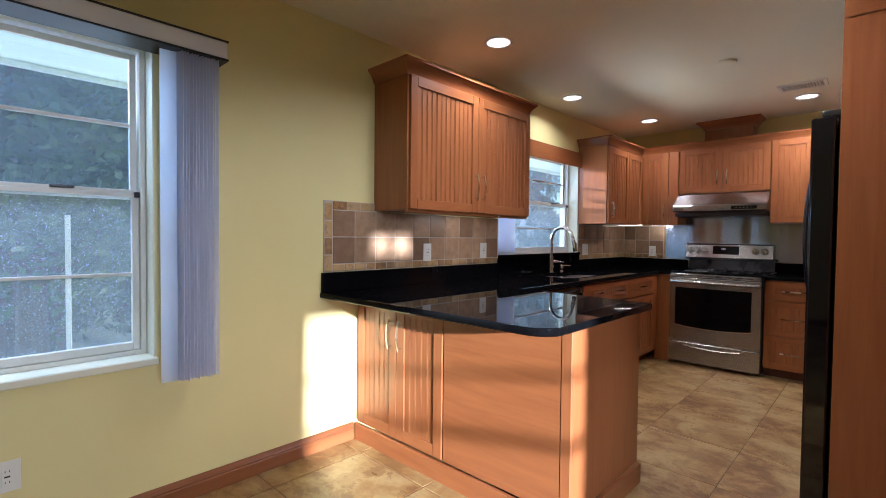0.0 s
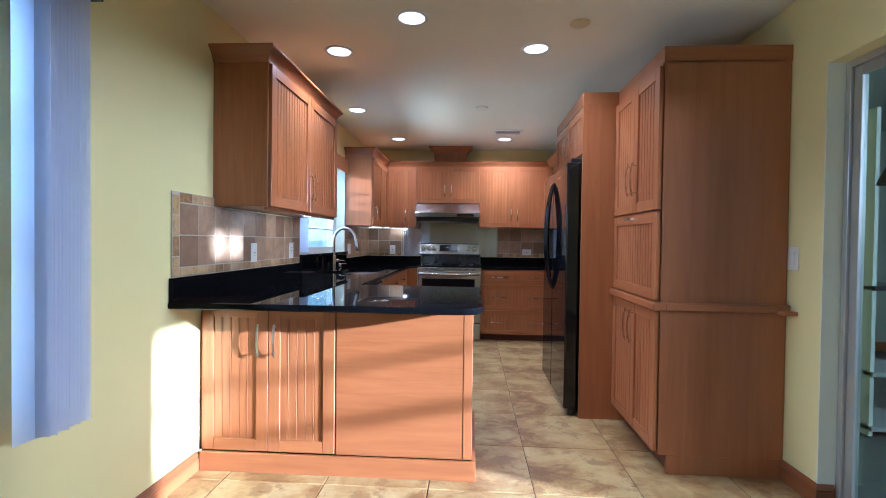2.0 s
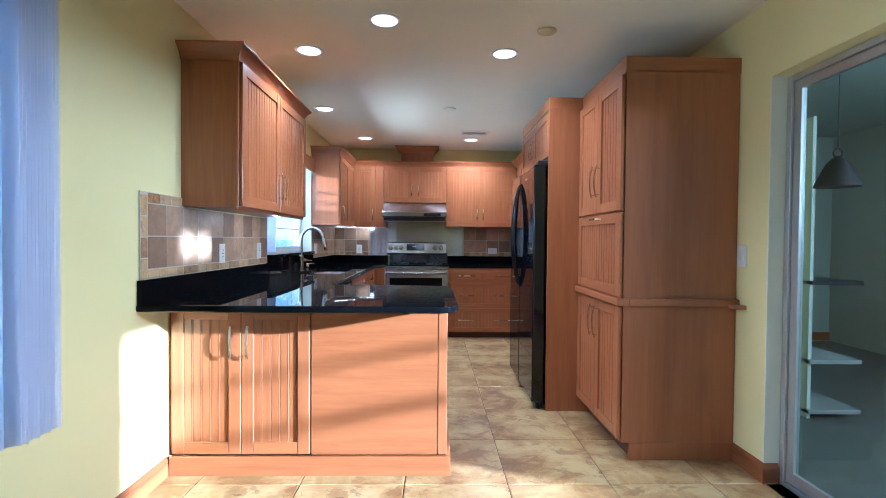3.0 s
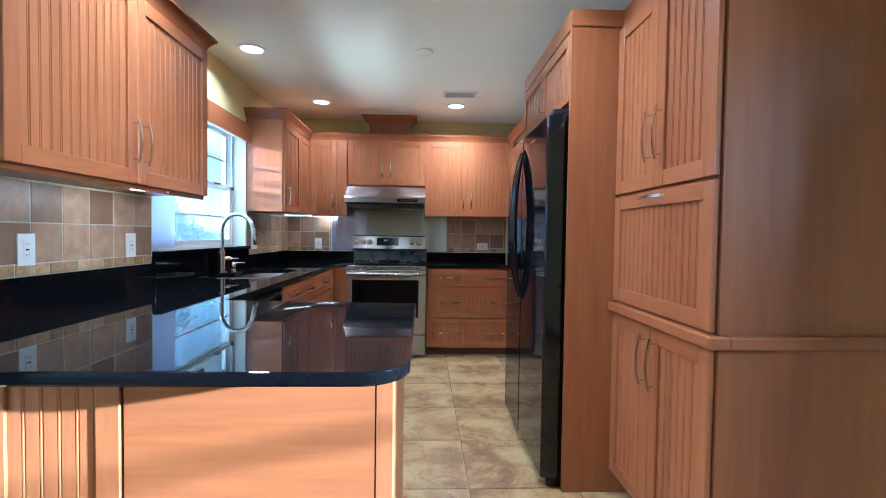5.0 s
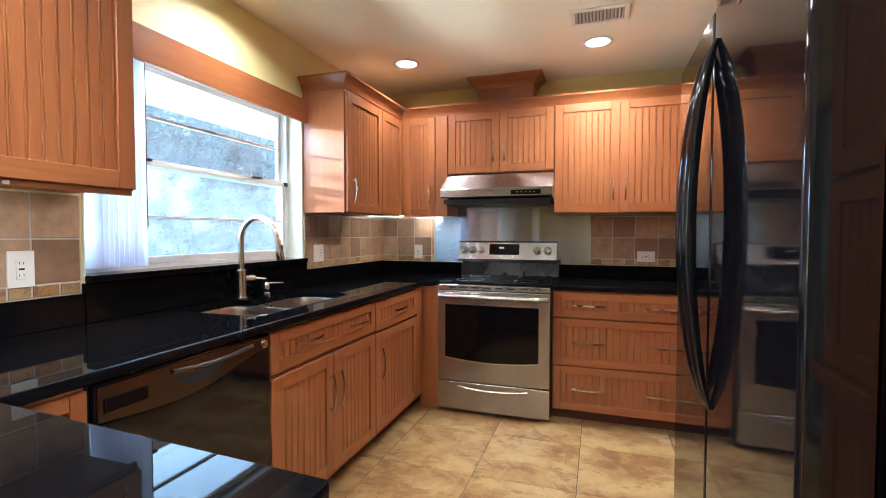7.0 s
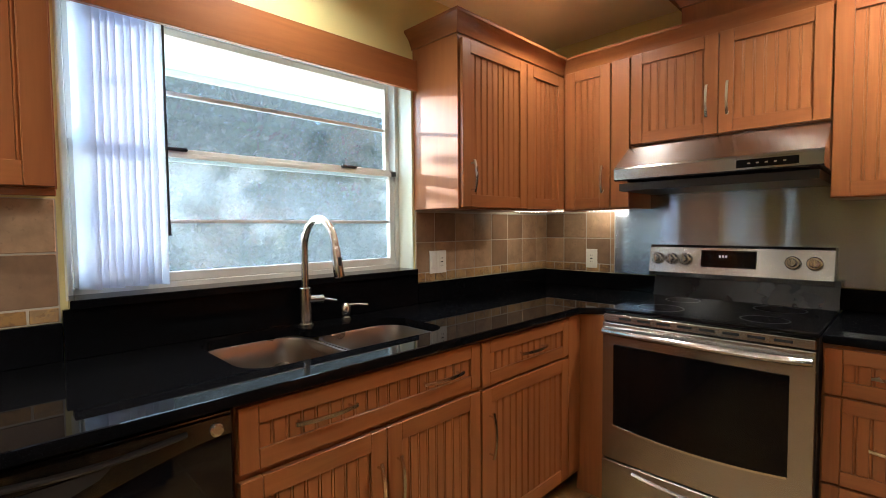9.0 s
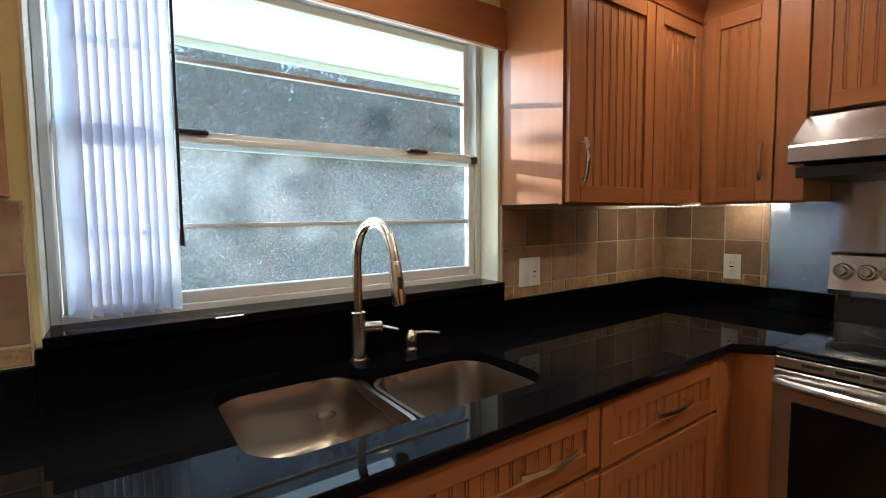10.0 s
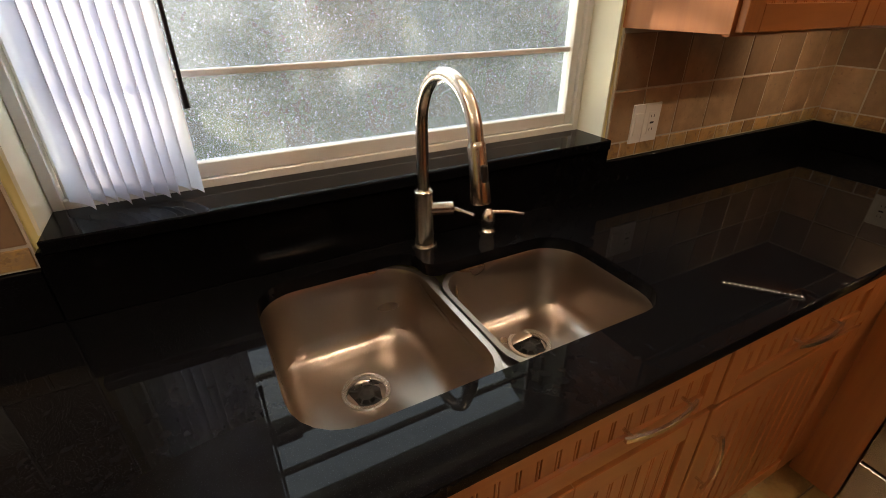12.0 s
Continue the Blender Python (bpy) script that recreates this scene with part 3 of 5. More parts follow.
def crown(parent, path, top, scale=1.0):
    part("crown", moulding(bmesh.new(), path, [(o * scale, top + z) for o, z in CROWN]), WOOD_H, parent, "crown moulding")


F_LEFT_UP = Face("+x", -2.034)
F_LEFT = Face("+x", -1.715)
F_BACK_UP = Face("-y", 5.335)
F_BACK = Face("-y", 4.99)
F_PEN = Face("-y", 1.657)
F_RIGHT = Face("-x", 0.078)

# wall cabinet beside the window
c = thing("wall_cabinet", (LEFT, 2.39, 1.395), "maple wall cabinet with two beadboard doors beside the window", "cabinet", "kitchen wall cabinets")
carcass(c, F_LEFT_UP, 1.768, 3.022, 0.306, 1.395, 2.19)
front(c, F_LEFT_UP, 1.778, 2.397, 1.397, 2.178, handles=[(2.366, 1.57, 0.18, True)])
front(c, F_LEFT_UP, 2.397, 3.02, 1.397, 2.178, handles=[(2.438, 1.57, 0.18, True)])
crown(c, [(LEFT, 3.022), (-2.034, 3.022), (-2.034, 1.766), (LEFT, 1.766)][::-1], 2.262)
part("light_rail", F_LEFT_UP.box(bmesh.new(), 1.77, 3.02, -0.018, -0.002, 1.378, 1.395, 0.002), WOOD_H, c)

# corner wall cabinets
c = thing("wall_cabinet", (LEFT, 4.9, 1.385), "maple wall cabinet with a beadboard door, between window and corner", "cabinet", "kitchen wall cabinets")
carcass(c, F_LEFT_UP, 4.432, BACK, 0.306, 1.385, 2.19)
front(c, F_LEFT_UP, 4.442, 4.94, 1.387, 2.15, handles=[(4.5, 1.53, 0.15, True)])
front(c, F_LEFT_UP, 4.942, 5.31, 1.387, 2.15, name="filler_panel")
part("light_rail", F_LEFT_UP.box(bmesh.new(), 4.434, 5.33, -0.018, -0.002, 1.3805, 1.385, 0.001), WOOD_H, c)
c2 = thing("wall_cabinet", (-1.83, BACK, 1.39), "maple wall cabinet with one narrow beadboard door beside the hood", "cabinet", "kitchen wall cabinets")
carcass(c2, F_BACK_UP, -2.033, -1.634, 0.285, 1.39, 2.19)
front(c2, F_BACK_UP, -2.008, -1.738, 1.392, 2.172, handles=[(-1.775, 1.55, 0.15, True)])
part("filler", F_BACK_UP.box(bmesh.new(), -1.734, -1.636, 0.0, 0.018, 1.392, 2.172, 0.002), WOOD, c2)
c3 = thing("wall_cabinet", (-1.22, BACK, 1.72), "short maple wall cabinet with two beadboard doors over the range hood", "cabinet", "kitchen wall cabinets")
carcass(c3, F_BACK_UP, -1.632, -0.817, 0.285, 1.712, 2.19)
part("light_rail", F_BACK_UP.box(bmesh.new(), -2.03, -1.636, -0.018, -0.002, 1.3855, 1.39, 0.001), WOOD_H, c2)
front(c3, F_BACK_UP, -1.63, -1.222, 1.716, 2.178, handles=[(-1.265, 1.87, 0.15, True)])
front(c3, F_BACK_UP, -1.222, -0.817, 1.716, 2.178, handles=[(-1.18, 1.87, 0.15, True)])
c4 = thing("wall_cabinet", (-0.36, BACK, 1.4), "maple wall cabinet with two beadboard doors beside the range hood", "cabinet", "kitchen wall cabinets")
carcass(c4, F_BACK_UP, -0.815, 0.12, 0.285, 1.4, 2.19)
front(c4, F_BACK_UP, -0.814, -0.37, 1.402, 2.182, handles=[(-0.41, 1.56, 0.15, True)])
front(c4, F_BACK_UP, -0.37, 0.1, 1.402, 2.182, handles=[(-0.33, 1.56, 0.15, True)])
solid("crown_run", moulding(bmesh.new(), [(LEFT, 4.43), (-2.034, 4.43), (-2.034, 5.335), (0.085, 5.335), (0.085, 3.53)], [(o, 2.25 + z) for o, z in CROWN]), WOOD_H,
           "crown moulding along the corner wall cabinets", "moulding")
# wooden duct cover above the hood cabinet
c = thing("duct_cover", (-1.2, BACK, 2.25), "boxed maple duct cover with crown moulding up to the ceiling", "duct cover")
part("body", one(-1.415, -0.985, 5.41, BACK, 2.19, TOP), WOOD, c)
crown(c, [(-1.415, BACK), (-1.415, 5.41), (-0.985, 5.41), (-0.985, BACK)], TOP - 0.001, 1.4)

# sink run
c = thing("filler_cabinet", (-2.0, 2.52, 0), "narrow maple base cabinet in the corner of the peninsula", "cabinet", "kitchen base cabinets")
carcass(c, F_LEFT, 2.4, 2.632, 0.62, 0, 0.88, 0.1)
front(c, F_LEFT, 2.42, 2.63, 0.7, 0.865, name="drawer", handles=[(2.52, 0.785, 0.1, False)], rail=0.04)
c = thing("sink_cabinet", (-2.0, 3.75, 0), "maple sink base with a false drawer front and two beadboard doors", "cabinet", "kitchen base cabinets")
carcass(c, F_LEFT, 3.3, 4.19, 0.3, 0, 0.68, 0.1)
bm = bmesh.new()
F_LEFT.box(bm, 3.3, 4.19, -0.03, 0.0, 0.68, 0.88)
part("front_frame", bm, WOOD, c)
front(c, F_LEFT, 3.302, 4.188, 0.7, 0.868, name="drawer", handles=[(3.535, 0.793, 0.19, False), (3.98, 0.785, 0.19, False)], rail=0.05)
front(c, F_LEFT, 3.302, 3.748, 0.1, 0.684, handles=[(3.71, 0.5, 0.18, True)])
front(c, F_LEFT, 3.748, 4.188, 0.1, 0.684, handles=[(3.786, 0.5, 0.18, True)])
c = thing("base_cabinet", (-2.0, 4.5, 0), "maple corner base cabinet with a drawer and door", "cabinet", "kitchen base cabinets")
carcass(c, F_LEFT, 4.192, BACK, 0.62, 0, 0.88, 0.1)
front(c, F_LEFT, 4.194, 4.82, 0.69, 0.866, name="drawer", handles=[(4.515, 0.78, 0.19, False)], rail=0.05)
front(c, F_LEFT, 4.194, 4.82, 0.1, 0.68, handles=[(4.238, 0.5, 0.18, True)])
part("filler", F_LEFT.box(bmesh.new(), 4.824, 4.93, 0.0, 0.018, 0.1, 0.87, 0.002), WOOD, c)
part("return_panel", one(-1.713, -1.574, 4.93, 4.955, 0.0, 0.878), WOOD, c)

# drawers beside the range
c = thing("drawer_cabinet", (-0.35, 5.3, 0), "maple base cabinet with three beadboard drawers beside the range", "cabinet", "kitchen base cabinets")
carcass(c, F_BACK, -0.79, 0.12, 0.62, 0, 0.88, 0.1)
for z0, z1, zh in ((0.7, 0.866, 0.785), (0.385, 0.694, 0.54), (0.085, 0.379, 0.235)):
    front(c, F_BACK, -0.785, 0.1, z0, z1, name="drawer", handles=[(-0.56, zh, 0.2, False), (-0.115, zh, 0.2, False)], rail=0.05)

# peninsula
c = thing("peninsula", (-1.6, 2.0, 0), "maple peninsula with two beadboard doors and a plain end panel", "cabinet", "kitchen base cabinets")
bm = one(LEFT + 0.002, -0.915, 1.657, 2.34, 0.1, 0.88)
part("body", bm, WOOD, c)
front(c, F_PEN, -2.322, -1.965, 0.102, 0.868, handles=[(-2.01, 0.69, 0.17, True)], rail=0.062)
front(c, F_PEN, -1.965, -1.61, 0.102, 0.868, handles=[(-1.925, 0.69, 0.17, True)], rail=0.062)
part("side_panel", one(-1.604, -0.948, 1.642, 1.657, 0.1, 0.88, bevel=0.001), WOOD_H, c, "plain veneered panel")
bm = one(-0.946, -0.9, 1.6402, 1.657, 0.1, 0.88, bevel=0.002)
box(bm, -0.915, -0.9, 1.657, 2.34, 0.1, 0.88, 0.001)
part("corner_post", bm, WOOD, c)
bm = one(LEFT + 0.018, -0.88, 1.615, 1.634, 0.0, 0.1, bevel=0.002)
box(bm, -0.9, -0.88, 1.634, 2.34, 0.0, 0.1, 0.002)
part("base_board", bm, WOOD_H, c, "flat base board")

# pantry
c = thing("pantry_cabinet", (0.4, 2.2, 0), "tall maple pantry with beadboard doors, a flap and a ledge rail", "cabinet")
bm = bmesh.new()
F_RIGHT.box(bm, 1.802, 2.528, -0.638, 0.0, 0.1, 2.17, 0.001)
part("body", bm, WOOD, c)
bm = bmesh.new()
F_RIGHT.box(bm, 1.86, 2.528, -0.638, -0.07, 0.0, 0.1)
part("toe_kick", bm, TOE, c, "dark brown toe kick")
bm = bmesh.new()
box(bm, 0.083, RIGHT - 0.004, 1.785, 1.802, 0.1, 2.17, 0.001)
box(bm, 0.125, RIGHT - 0.004, 1.785, 1.802, 0.0, 0.1)
part("side_panel", bm, WOOD, c, "plain maple end panel")
for a, b, u in ((1.79, 2.162, 2.122), (2.162, 2.527, 2.202)):
    front(c, F_RIGHT, a, b, 1.398, 2.15, handles=[(u, 1.6, 0.2, True)])
    front(c, F_RIGHT, a, b, 0.115, 0.862, handles=[(u, 0.72, 0.2, True)])
front(c, F_RIGHT, 1.79, 2.527, 0.915, 1.388, name="flap", handles=[(2.16, 1.362, 0.17, False)])
bm = one(0.035, 0.1, 1.755, 2.528, 0.868, 0.908, bevel=0.005)
box(bm, 0.1, RIGHT, 1.755, 1.785, 0.868, 0.908, 0.005)
box(bm, RIGHT - 0.07, RIGHT, 1.7, 1.755, 0.862, 0.882, 0.003)
part("ledge_rail", bm, WOOD_H, c, "rounded ledge rail")
crown(c, [(0.078, 2.53), (0.078, 1.785), (RIGHT, 1.785)][::-1], 2.245)
# fridge surround
c = thing("fridge_cabinet", (0.3, 3.0, 0), "maple fridge surround with a side panel and two doors above", "cabinet")
F_FR = Face("-x", -0.14)
part("side_panel", one(-0.16, RIGHT - 0.004, 2.53, 2.555, 0.0, 2.17, bevel=0.001), WOOD, c)
part("far_side_panel", one(0.09, RIGHT - 0.004, 3.53, 3.556, 0.0, 2.17, bevel=0.001), WOOD, c)
part("body", one(-0.14, RIGHT - 0.004, 2.557, 3.528, 1.83, 2.17), WOOD, c)
front(c, F_FR, 2.558, 3.042, 1.832, 2.15, handles=[(3.0, 1.96, 0.15, True)], rail=0.05)
front(c, F_FR, 3.042, 3.528, 1.832, 2.15, handles=[(3.085, 1.96, 0.15, True)], rail=0.05)
crown(c, [(-0.16, 3.53), (-0.16, 2.53), (0.1, 2.53)][::-1], 2.245)
# tall cabinet past the fridge
c = thing("tall_cabinet", (0.4, 4.5, 0), "tall maple cabinet between fridge and back corner", "cabinet")
part("body", one(0.103, RIGHT - 0.004, 3.56, 4.96, 0.1, 2.19), WOOD, c)
part("upper_body", one(0.122, RIGHT - 0.004, 4.962, 5.33, 1.4, 2.19), WOOD, c)
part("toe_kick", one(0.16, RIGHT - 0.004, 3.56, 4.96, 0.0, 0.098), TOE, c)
F_TALL = Face("-x", 0.103)
front(c, F_TALL, 3.57, 4.25, 0.1, 2.15)
front(c, F_TALL, 4.25, 4.93, 0.1, 2.15)

# window valance board
solid("window_valance", one(LEFT + 0.02, LEFT + 0.04, 3.024, 4.43, 1.962, 2.108, bevel=0.002), WOOD_H, "plain maple valance board over the sink window", "valance")


# ---- worktops ----
def arc(cx, cy, r, a0, a1, n=8):
    return [(cx + r * math.cos(radians(a0 + (a1 - a0) * i / n)), cy + r * math.sin(radians(a0 + (a1 - a0) * i / n))) for i in range(n + 1)]


def slab(bm, outline, z0, z1, hole=None, ease=0.005):
    """A slab with eased edges from an anticlockwise outline; hole: an outline cut through it."""
    def ring(d, z):
        return [bm.verts.new((*p, z)) for p in offset_line(outline, d, True)]
    rings = [ring(-ease, z1), ring(-ease * 0.3, z1 - ease * 0.3), ring(0, z1 - ease), ring(0, z0 + ease), ring(-ease, z0)]
    n = len(outline)
    for a, b in zip(rings, rings[1:]):
        for k in range(n):
            bm.faces.new((a[k], b[k], b[(k + 1) % n], a[(k + 1) % n]))
    holes = []
    if hole:
        holes = [[bm.verts.new((*p, z)) for p in hole] for z in (z1, z0)]
        m = len(hole)
        for k in range(m):
            bm.faces.new((holes[0][k], holes[0][(k + 1) % m], holes[1][(k + 1) % m], holes[1][k]))
    for i, level in enumerate((rings[0], rings[-1])):
        loop = [bm.edges.get((level[k], level[(k + 1) % n])) for k in range(n)]
        if hole:
            h = holes[i]
            loop += [bm.edges.get((h[k], h[(k + 1) % len(h)])) for k in range(len(h))]
        bmesh.ops.triangle_fill(bm, use_beauty=True, use_dissolve=False, edges=loop)
    return bm


def round_rect(x0, x1, y0, y1, r, n=6):
    return arc(x1 - r, y1 - r, r, 0, 90, n) + arc(x0 + r, y1 - r, r, 90, 180, n) + arc(x0 + r, y0 + r, r, 180, 270, n) + arc(x1 - r, y0 + r, r, 270, 360, n)


CT, CB = 0.912, 0.88
SINK_L = (-2.265, -1.812, 3.375, 3.742)
SINK_R = (-2.17, -1.812, 3.772, 4.145)
hole = (arc(-1.812 - 0.09, 4.145 - 0.09, 0.09, 0, 90, 6) + arc(-2.17 + 0.1, 4.145 - 0.1, 0.1, 90, 180, 6)
        + arc(-2.17 - 0.035, 3.785, 0.035, 0, -90, 5) + arc(-2.265 + 0.05, 3.70, 0.05, 90, 180, 5)[1:]
        + arc(-2.265 + 0.09, 3.375 + 0.09, 0.09, 180, 270, 6) + arc(-1.812 - 0.1, 3.375 + 0.1, 0.1, 270, 360, 6))
outline = ([(LEFT + 0.001, 1.385)] + arc(-0.853 - 0.11, 1.385 + 0.11, 0.11, -90, 0, 10) + arc(-0.853 - 0.012, 2.385 - 0.012, 0.012, 0, 90, 3)
           + [(-1.672, 2.43), (-1.672, 4.87), (-1.572, 4.955), (-1.572, BACK - 0.001), (LEFT + 0.001, BACK - 0.001)])
solid("worktop", slab(bmesh.new(), outline, CB, CT, hole), GRANITE, "polished black granite worktop with a rounded peninsula end", "worktop")
solid("worktop", slab(bmesh.new(), [(-0.788, 4.955), (0.1, 4.955), (0.1, BACK - 0.001), (-0.788, BACK - 0.001)], CB, CT), GRANITE,
      "polished black granite worktop beside the range", "worktop")
bs = thing("granite_backsplash", (LEFT, 3.5, CT), "black granite upstand along the walls with a raised window sill", "upstand")
part("upstand", one(LEFT + 0.001, LEFT + 0.022, 1.39, 3.045, CT, 1.024, bevel=0.002), GRANITE, bs)
part("upstand", one(LEFT + 0.001, LEFT + 0.022, 4.435, BACK - 0.022, CT, 1.012, bevel=0.002), GRANITE, bs)
part("upstand", one(LEFT + 0.001, -1.6, BACK - 0.022, BACK - 0.001, CT, 1.008, bevel=0.002), GRANITE, bs)
part("upstand", one(-0.79, 0.1, BACK - 0.022, BACK - 0.001, CT, 1.008, bevel=0.002), GRANITE, bs)
part("sill_riser", one(LEFT + 0.001, LEFT + 0.026, 3.047, 4.433, CT, 1.062, bevel=0.002), GRANITE, bs)
part("sill", one(LEFT - 0.105, LEFT + 0.045, 3.062, 4.418, 1.062, 1.09, bevel=0.003), GRANITE, bs, "polished black granite sill")


F_WALL = Face("+x", LEFT)
F_WALL_B = Face("-y", BACK)

# ---- range ----
rg = thing("range", (-1.18, 5.25, 0), "stainless steel electric range with a black glass top and oven window", "range")
RX0, RX1, RF = -1.566, -0.794, 4.93
part("body", one(RX0, RX1, RF, 5.585, 0.03, 0.9, bevel=0.002), BLACK_SATIN, rg)
part("cooktop", one(RX0 - 0.002, RX1 + 0.002, RF - 0.012, 5.53, 0.9, 0.919, bevel=0.005, seg=2), BLACK_GLASS, rg, "black ceramic glass top")
for x, y, r in ((-1.38, 5.08, 0.1), (-0.98, 5.08, 0.085), (-1.38, 5.38, 0.08), (-0.98, 5.38, 0.1)):
    bm = bmesh.new()
    loft(bm, [[(x + q * math.cos(a), y + q * math.sin(a), z) for a in (k * math.pi / 16 for k in range(32))] for q, z in ((r, 0.9192), (r - 0.003, 0.9196), (r - 0.006, 0.9192))], ends=False)
    part("burner_ring", bm, CHROME_DARK, rg)
F_RG = Face("-y", RF)


def bowed_panel(face, u0, u1, d0, d1, z0, z1, sag, hole=None):
    """A panel whose face bows out by sag in its middle."""
    bm, n, rings = bmesh.new(), 12, []
    for i in range(n + 1):
        s = i / n
        d = d1 + sag * (1 - (2 * s - 1) ** 2)
        u = u0 + (u1 - u0) * s
        rings.append([face.at(u, d0, z0), face.at(u, d - 0.003, z0), face.at(u, d, z0 + 0.004), face.at(u, d, z1 - 0.004), face.at(u, d - 0.003, z1), face.at(u, d0, z1)])
    return loft(bm, rings)


door = part("oven_door", bowed_panel(F_RG, RX0 + 0.004, RX1 - 0.004, 0.002, 0.04, 0.232, 0.858, 0.006), STEEL, rg, "brushed steel oven door")
bm, n = bmesh.new(), 14
low = [(-1.508 + 0.64 * i / n, 0.4 - 0.022 * (1 - (2 * i / n - 1) ** 2)) for i in range(n + 1)]
shape = low + [(-0.868, 0.762), (-1.508, 0.762)]
loft(bm, [[F_RG.at(u, d, z) for u, z in shape] for d in (0.04, 0.0485)])
part("oven_window", bm, BLACK_GLASS, door, "black glass oven window")
bm = bmesh.new()
loft(bm, [[F_RG.at(u, 0.044, z - 0.012) for u, z in low] + [F_RG.at(u, 0.044, z) for u, z in low[::-1]], [F_RG.at(u, 0.051, z - 0.01) for u, z in low] + [F_RG.at(u, 0.051, z - 0.002) for u, z in low[::-1]]])
part("window_lip", bm, NICKEL, door)
bm, rings = bmesh.new(), []
for i in range(15):
    s = i / 14
    u, d = RX0 + 0.01 + (RX1 - RX0 - 0.02) * s, 0.055 + 0.028 * (1 - (2 * s - 1) ** 4)
    rings.append([F_RG.at(u, d + 0.014 * math.cos(a), 0.822 + 0.014 * math.sin(a)) for a in (k * math.pi / 5 for k in range(10))])
loft(bm, rings)
for u in (RX0 + 0.03, RX1 - 0.03):
    F_RG.box(bm, u - 0.014, u + 0.014, 0.04, 0.068, 0.812, 0.834, 0.003)
part("door_handle", bm, STEEL, door, "curved steel handle")
strip = part("vent_strip", F_RG.box(bmesh.new(), RX0 + 0.004, RX1 - 0.004, 0.002, 0.034, 0.862, 0.897, 0.003), STEEL, rg)
for i in range(8):
    u = RX0 + 0.075 + i * 0.082
    # flat dark plates; the shade inside the slots is in their colour
    part("vent_slot", F_RG.box(bmesh.new(), u, u + 0.055, 0.033, 0.0352, 0.876, 0.886), HOLE_SHADE, strip)
dr = part("storage_drawer", bowed_panel(F_RG, RX0 + 0.004, RX1 - 0.004, 0.002, 0.04, 0.03, 0.224, 0.006), STEEL, rg, "brushed steel storage drawer")
bm, rings = bmesh.new(), []
for i in range(13):
    s = i / 12
    u, z = -1.42 + 0.48 * s, 0.196 - 0.018 * (1 - (2 * s - 1) ** 2)
    rings.append([F_RG.at(u, 0.044 + 0.012 * math.cos(a), z + 0.009 * math.sin(a)) for a in (k * math.pi / 4 for k in range(8))])
loft(bm, rings)
part("drawer_pull", bm, STEEL, dr)
bm = bmesh.new()
loft(bm, [[(x, 5.5, 0.915), (x, 5.605, 0.915), (x, 5.605, 1.045), (x, 5.535, 1.045)] for x in (RX0 - 0.005, RX1 + 0.005)])
part("riser", bm, BLACK_SIDE, rg)
bm = bmesh.new()
loft(bm, [[(x, 5.515, 1.022), (x, 5.508, 1.045), (x, 5.535, 1.178), (x, 5.548, 1.19), (x, 5.605, 1.19), (x, 5.605, 1.022)] for x in (-1.6, -1.585, -0.825, -0.81)])
guard = part("control_panel", bm, STEEL, rg, "slanted steel control panel")
bm = bmesh.new()
loft(bm, [[(x, 5.508, 1.083), (x, 5.523, 1.166), (x, 5.53, 1.166), (x, 5.53, 1.083)] for x in (-1.34, -1.1)])
part("display", bm, BLACK_GLASS, guard, "black clock display")
# glowing marks added where the display only shows a reflection
bm = bmesh.new()
for i in range(3):
    box(bm, -1.256 + i * 0.014, -1.249 + i * 0.014, 5.511, 5.5125, 1.131, 1.143)
part("clock_digits", bm, DISPLAY, guard)
for x in (-1.555, -1.483, -1.415, -0.957, -0.878):
    bm = bmesh.new()
    tube(bm, [(x, 5.53, 1.116), (x, 5.505, 1.12), (x, 5.5, 1.12)], [0.03, 0.03, 0.026], 20)
    knob = part("knob", bm, NICKEL, guard, "round steel knob")
    bm = tube(bmesh.new(), [(x, 5.502, 1.12), (x, 5.484, 1.123), (x, 5.48, 1.123)], [0.02, 0.0175, 0.015], 16)
    box(bm, x - 0.004, x + 0.004, 5.474, 5.49, 1.104, 1.142, 0.002)
    part("knob_grip", bm, NICKEL, guard, "steel knob grip")

# ---- hood ----
hd = thing("range_hood", (-1.21, 5.4, 1.5), "stainless steel under-cabinet range hood", "range hood")
bm = bmesh.new()
loft(bm, [[(x, BACK - 0.01, 1.502), (x, 5.14, 1.516), (x, 5.128, 1.522), (x, 5.128, 1.572), (x, 5.136, 1.582), (x, 5.322, 1.71), (x, BACK - 0.01, 1.71)] for x in (-1.628, -0.815)])
part("canopy", bm, STEEL, hd)
part("underside", one(-1.61, -0.83, 5.15, BACK - 0.03, 1.468, 1.504), BLACK_SATIN, hd, "dark filter underside")
part("control_strip", one(-1.1, -0.89, 5.1255, 5.13, 1.53, 1.562), BLACK_GLASS, hd)
bm = bmesh.new()
for i in range(5):
    box(bm, -1.06 + i * 0.03, -1.05 + i * 0.03, 5.1245, 5.1258, 1.543, 1.549)
part("buttons", bm, NICKEL, hd)

# ---- dishwasher ----
dw = thing("dishwasher", (-2.0, 2.96, 0), "black dishwasher with a curved steel control band", "dishwasher")
F_DW = Face("+x", -1.715)
part("body", one(LEFT + 0.05, -1.715, 2.64, 3.29, 0.1, 0.87), BLACK_SATIN, dw)
part("toe_plate", one(LEFT + 0.05, -1.77, 2.64, 3.29, 0.0, 0.098), BLACK_SATIN, dw)
part("door", F_DW.box(bmesh.new(), 2.641, 3.289, 0.002, 0.024, 0.105, 0.872, 0.004, 2), BLACK_GLOSS, dw, "gloss black door")
n = 20


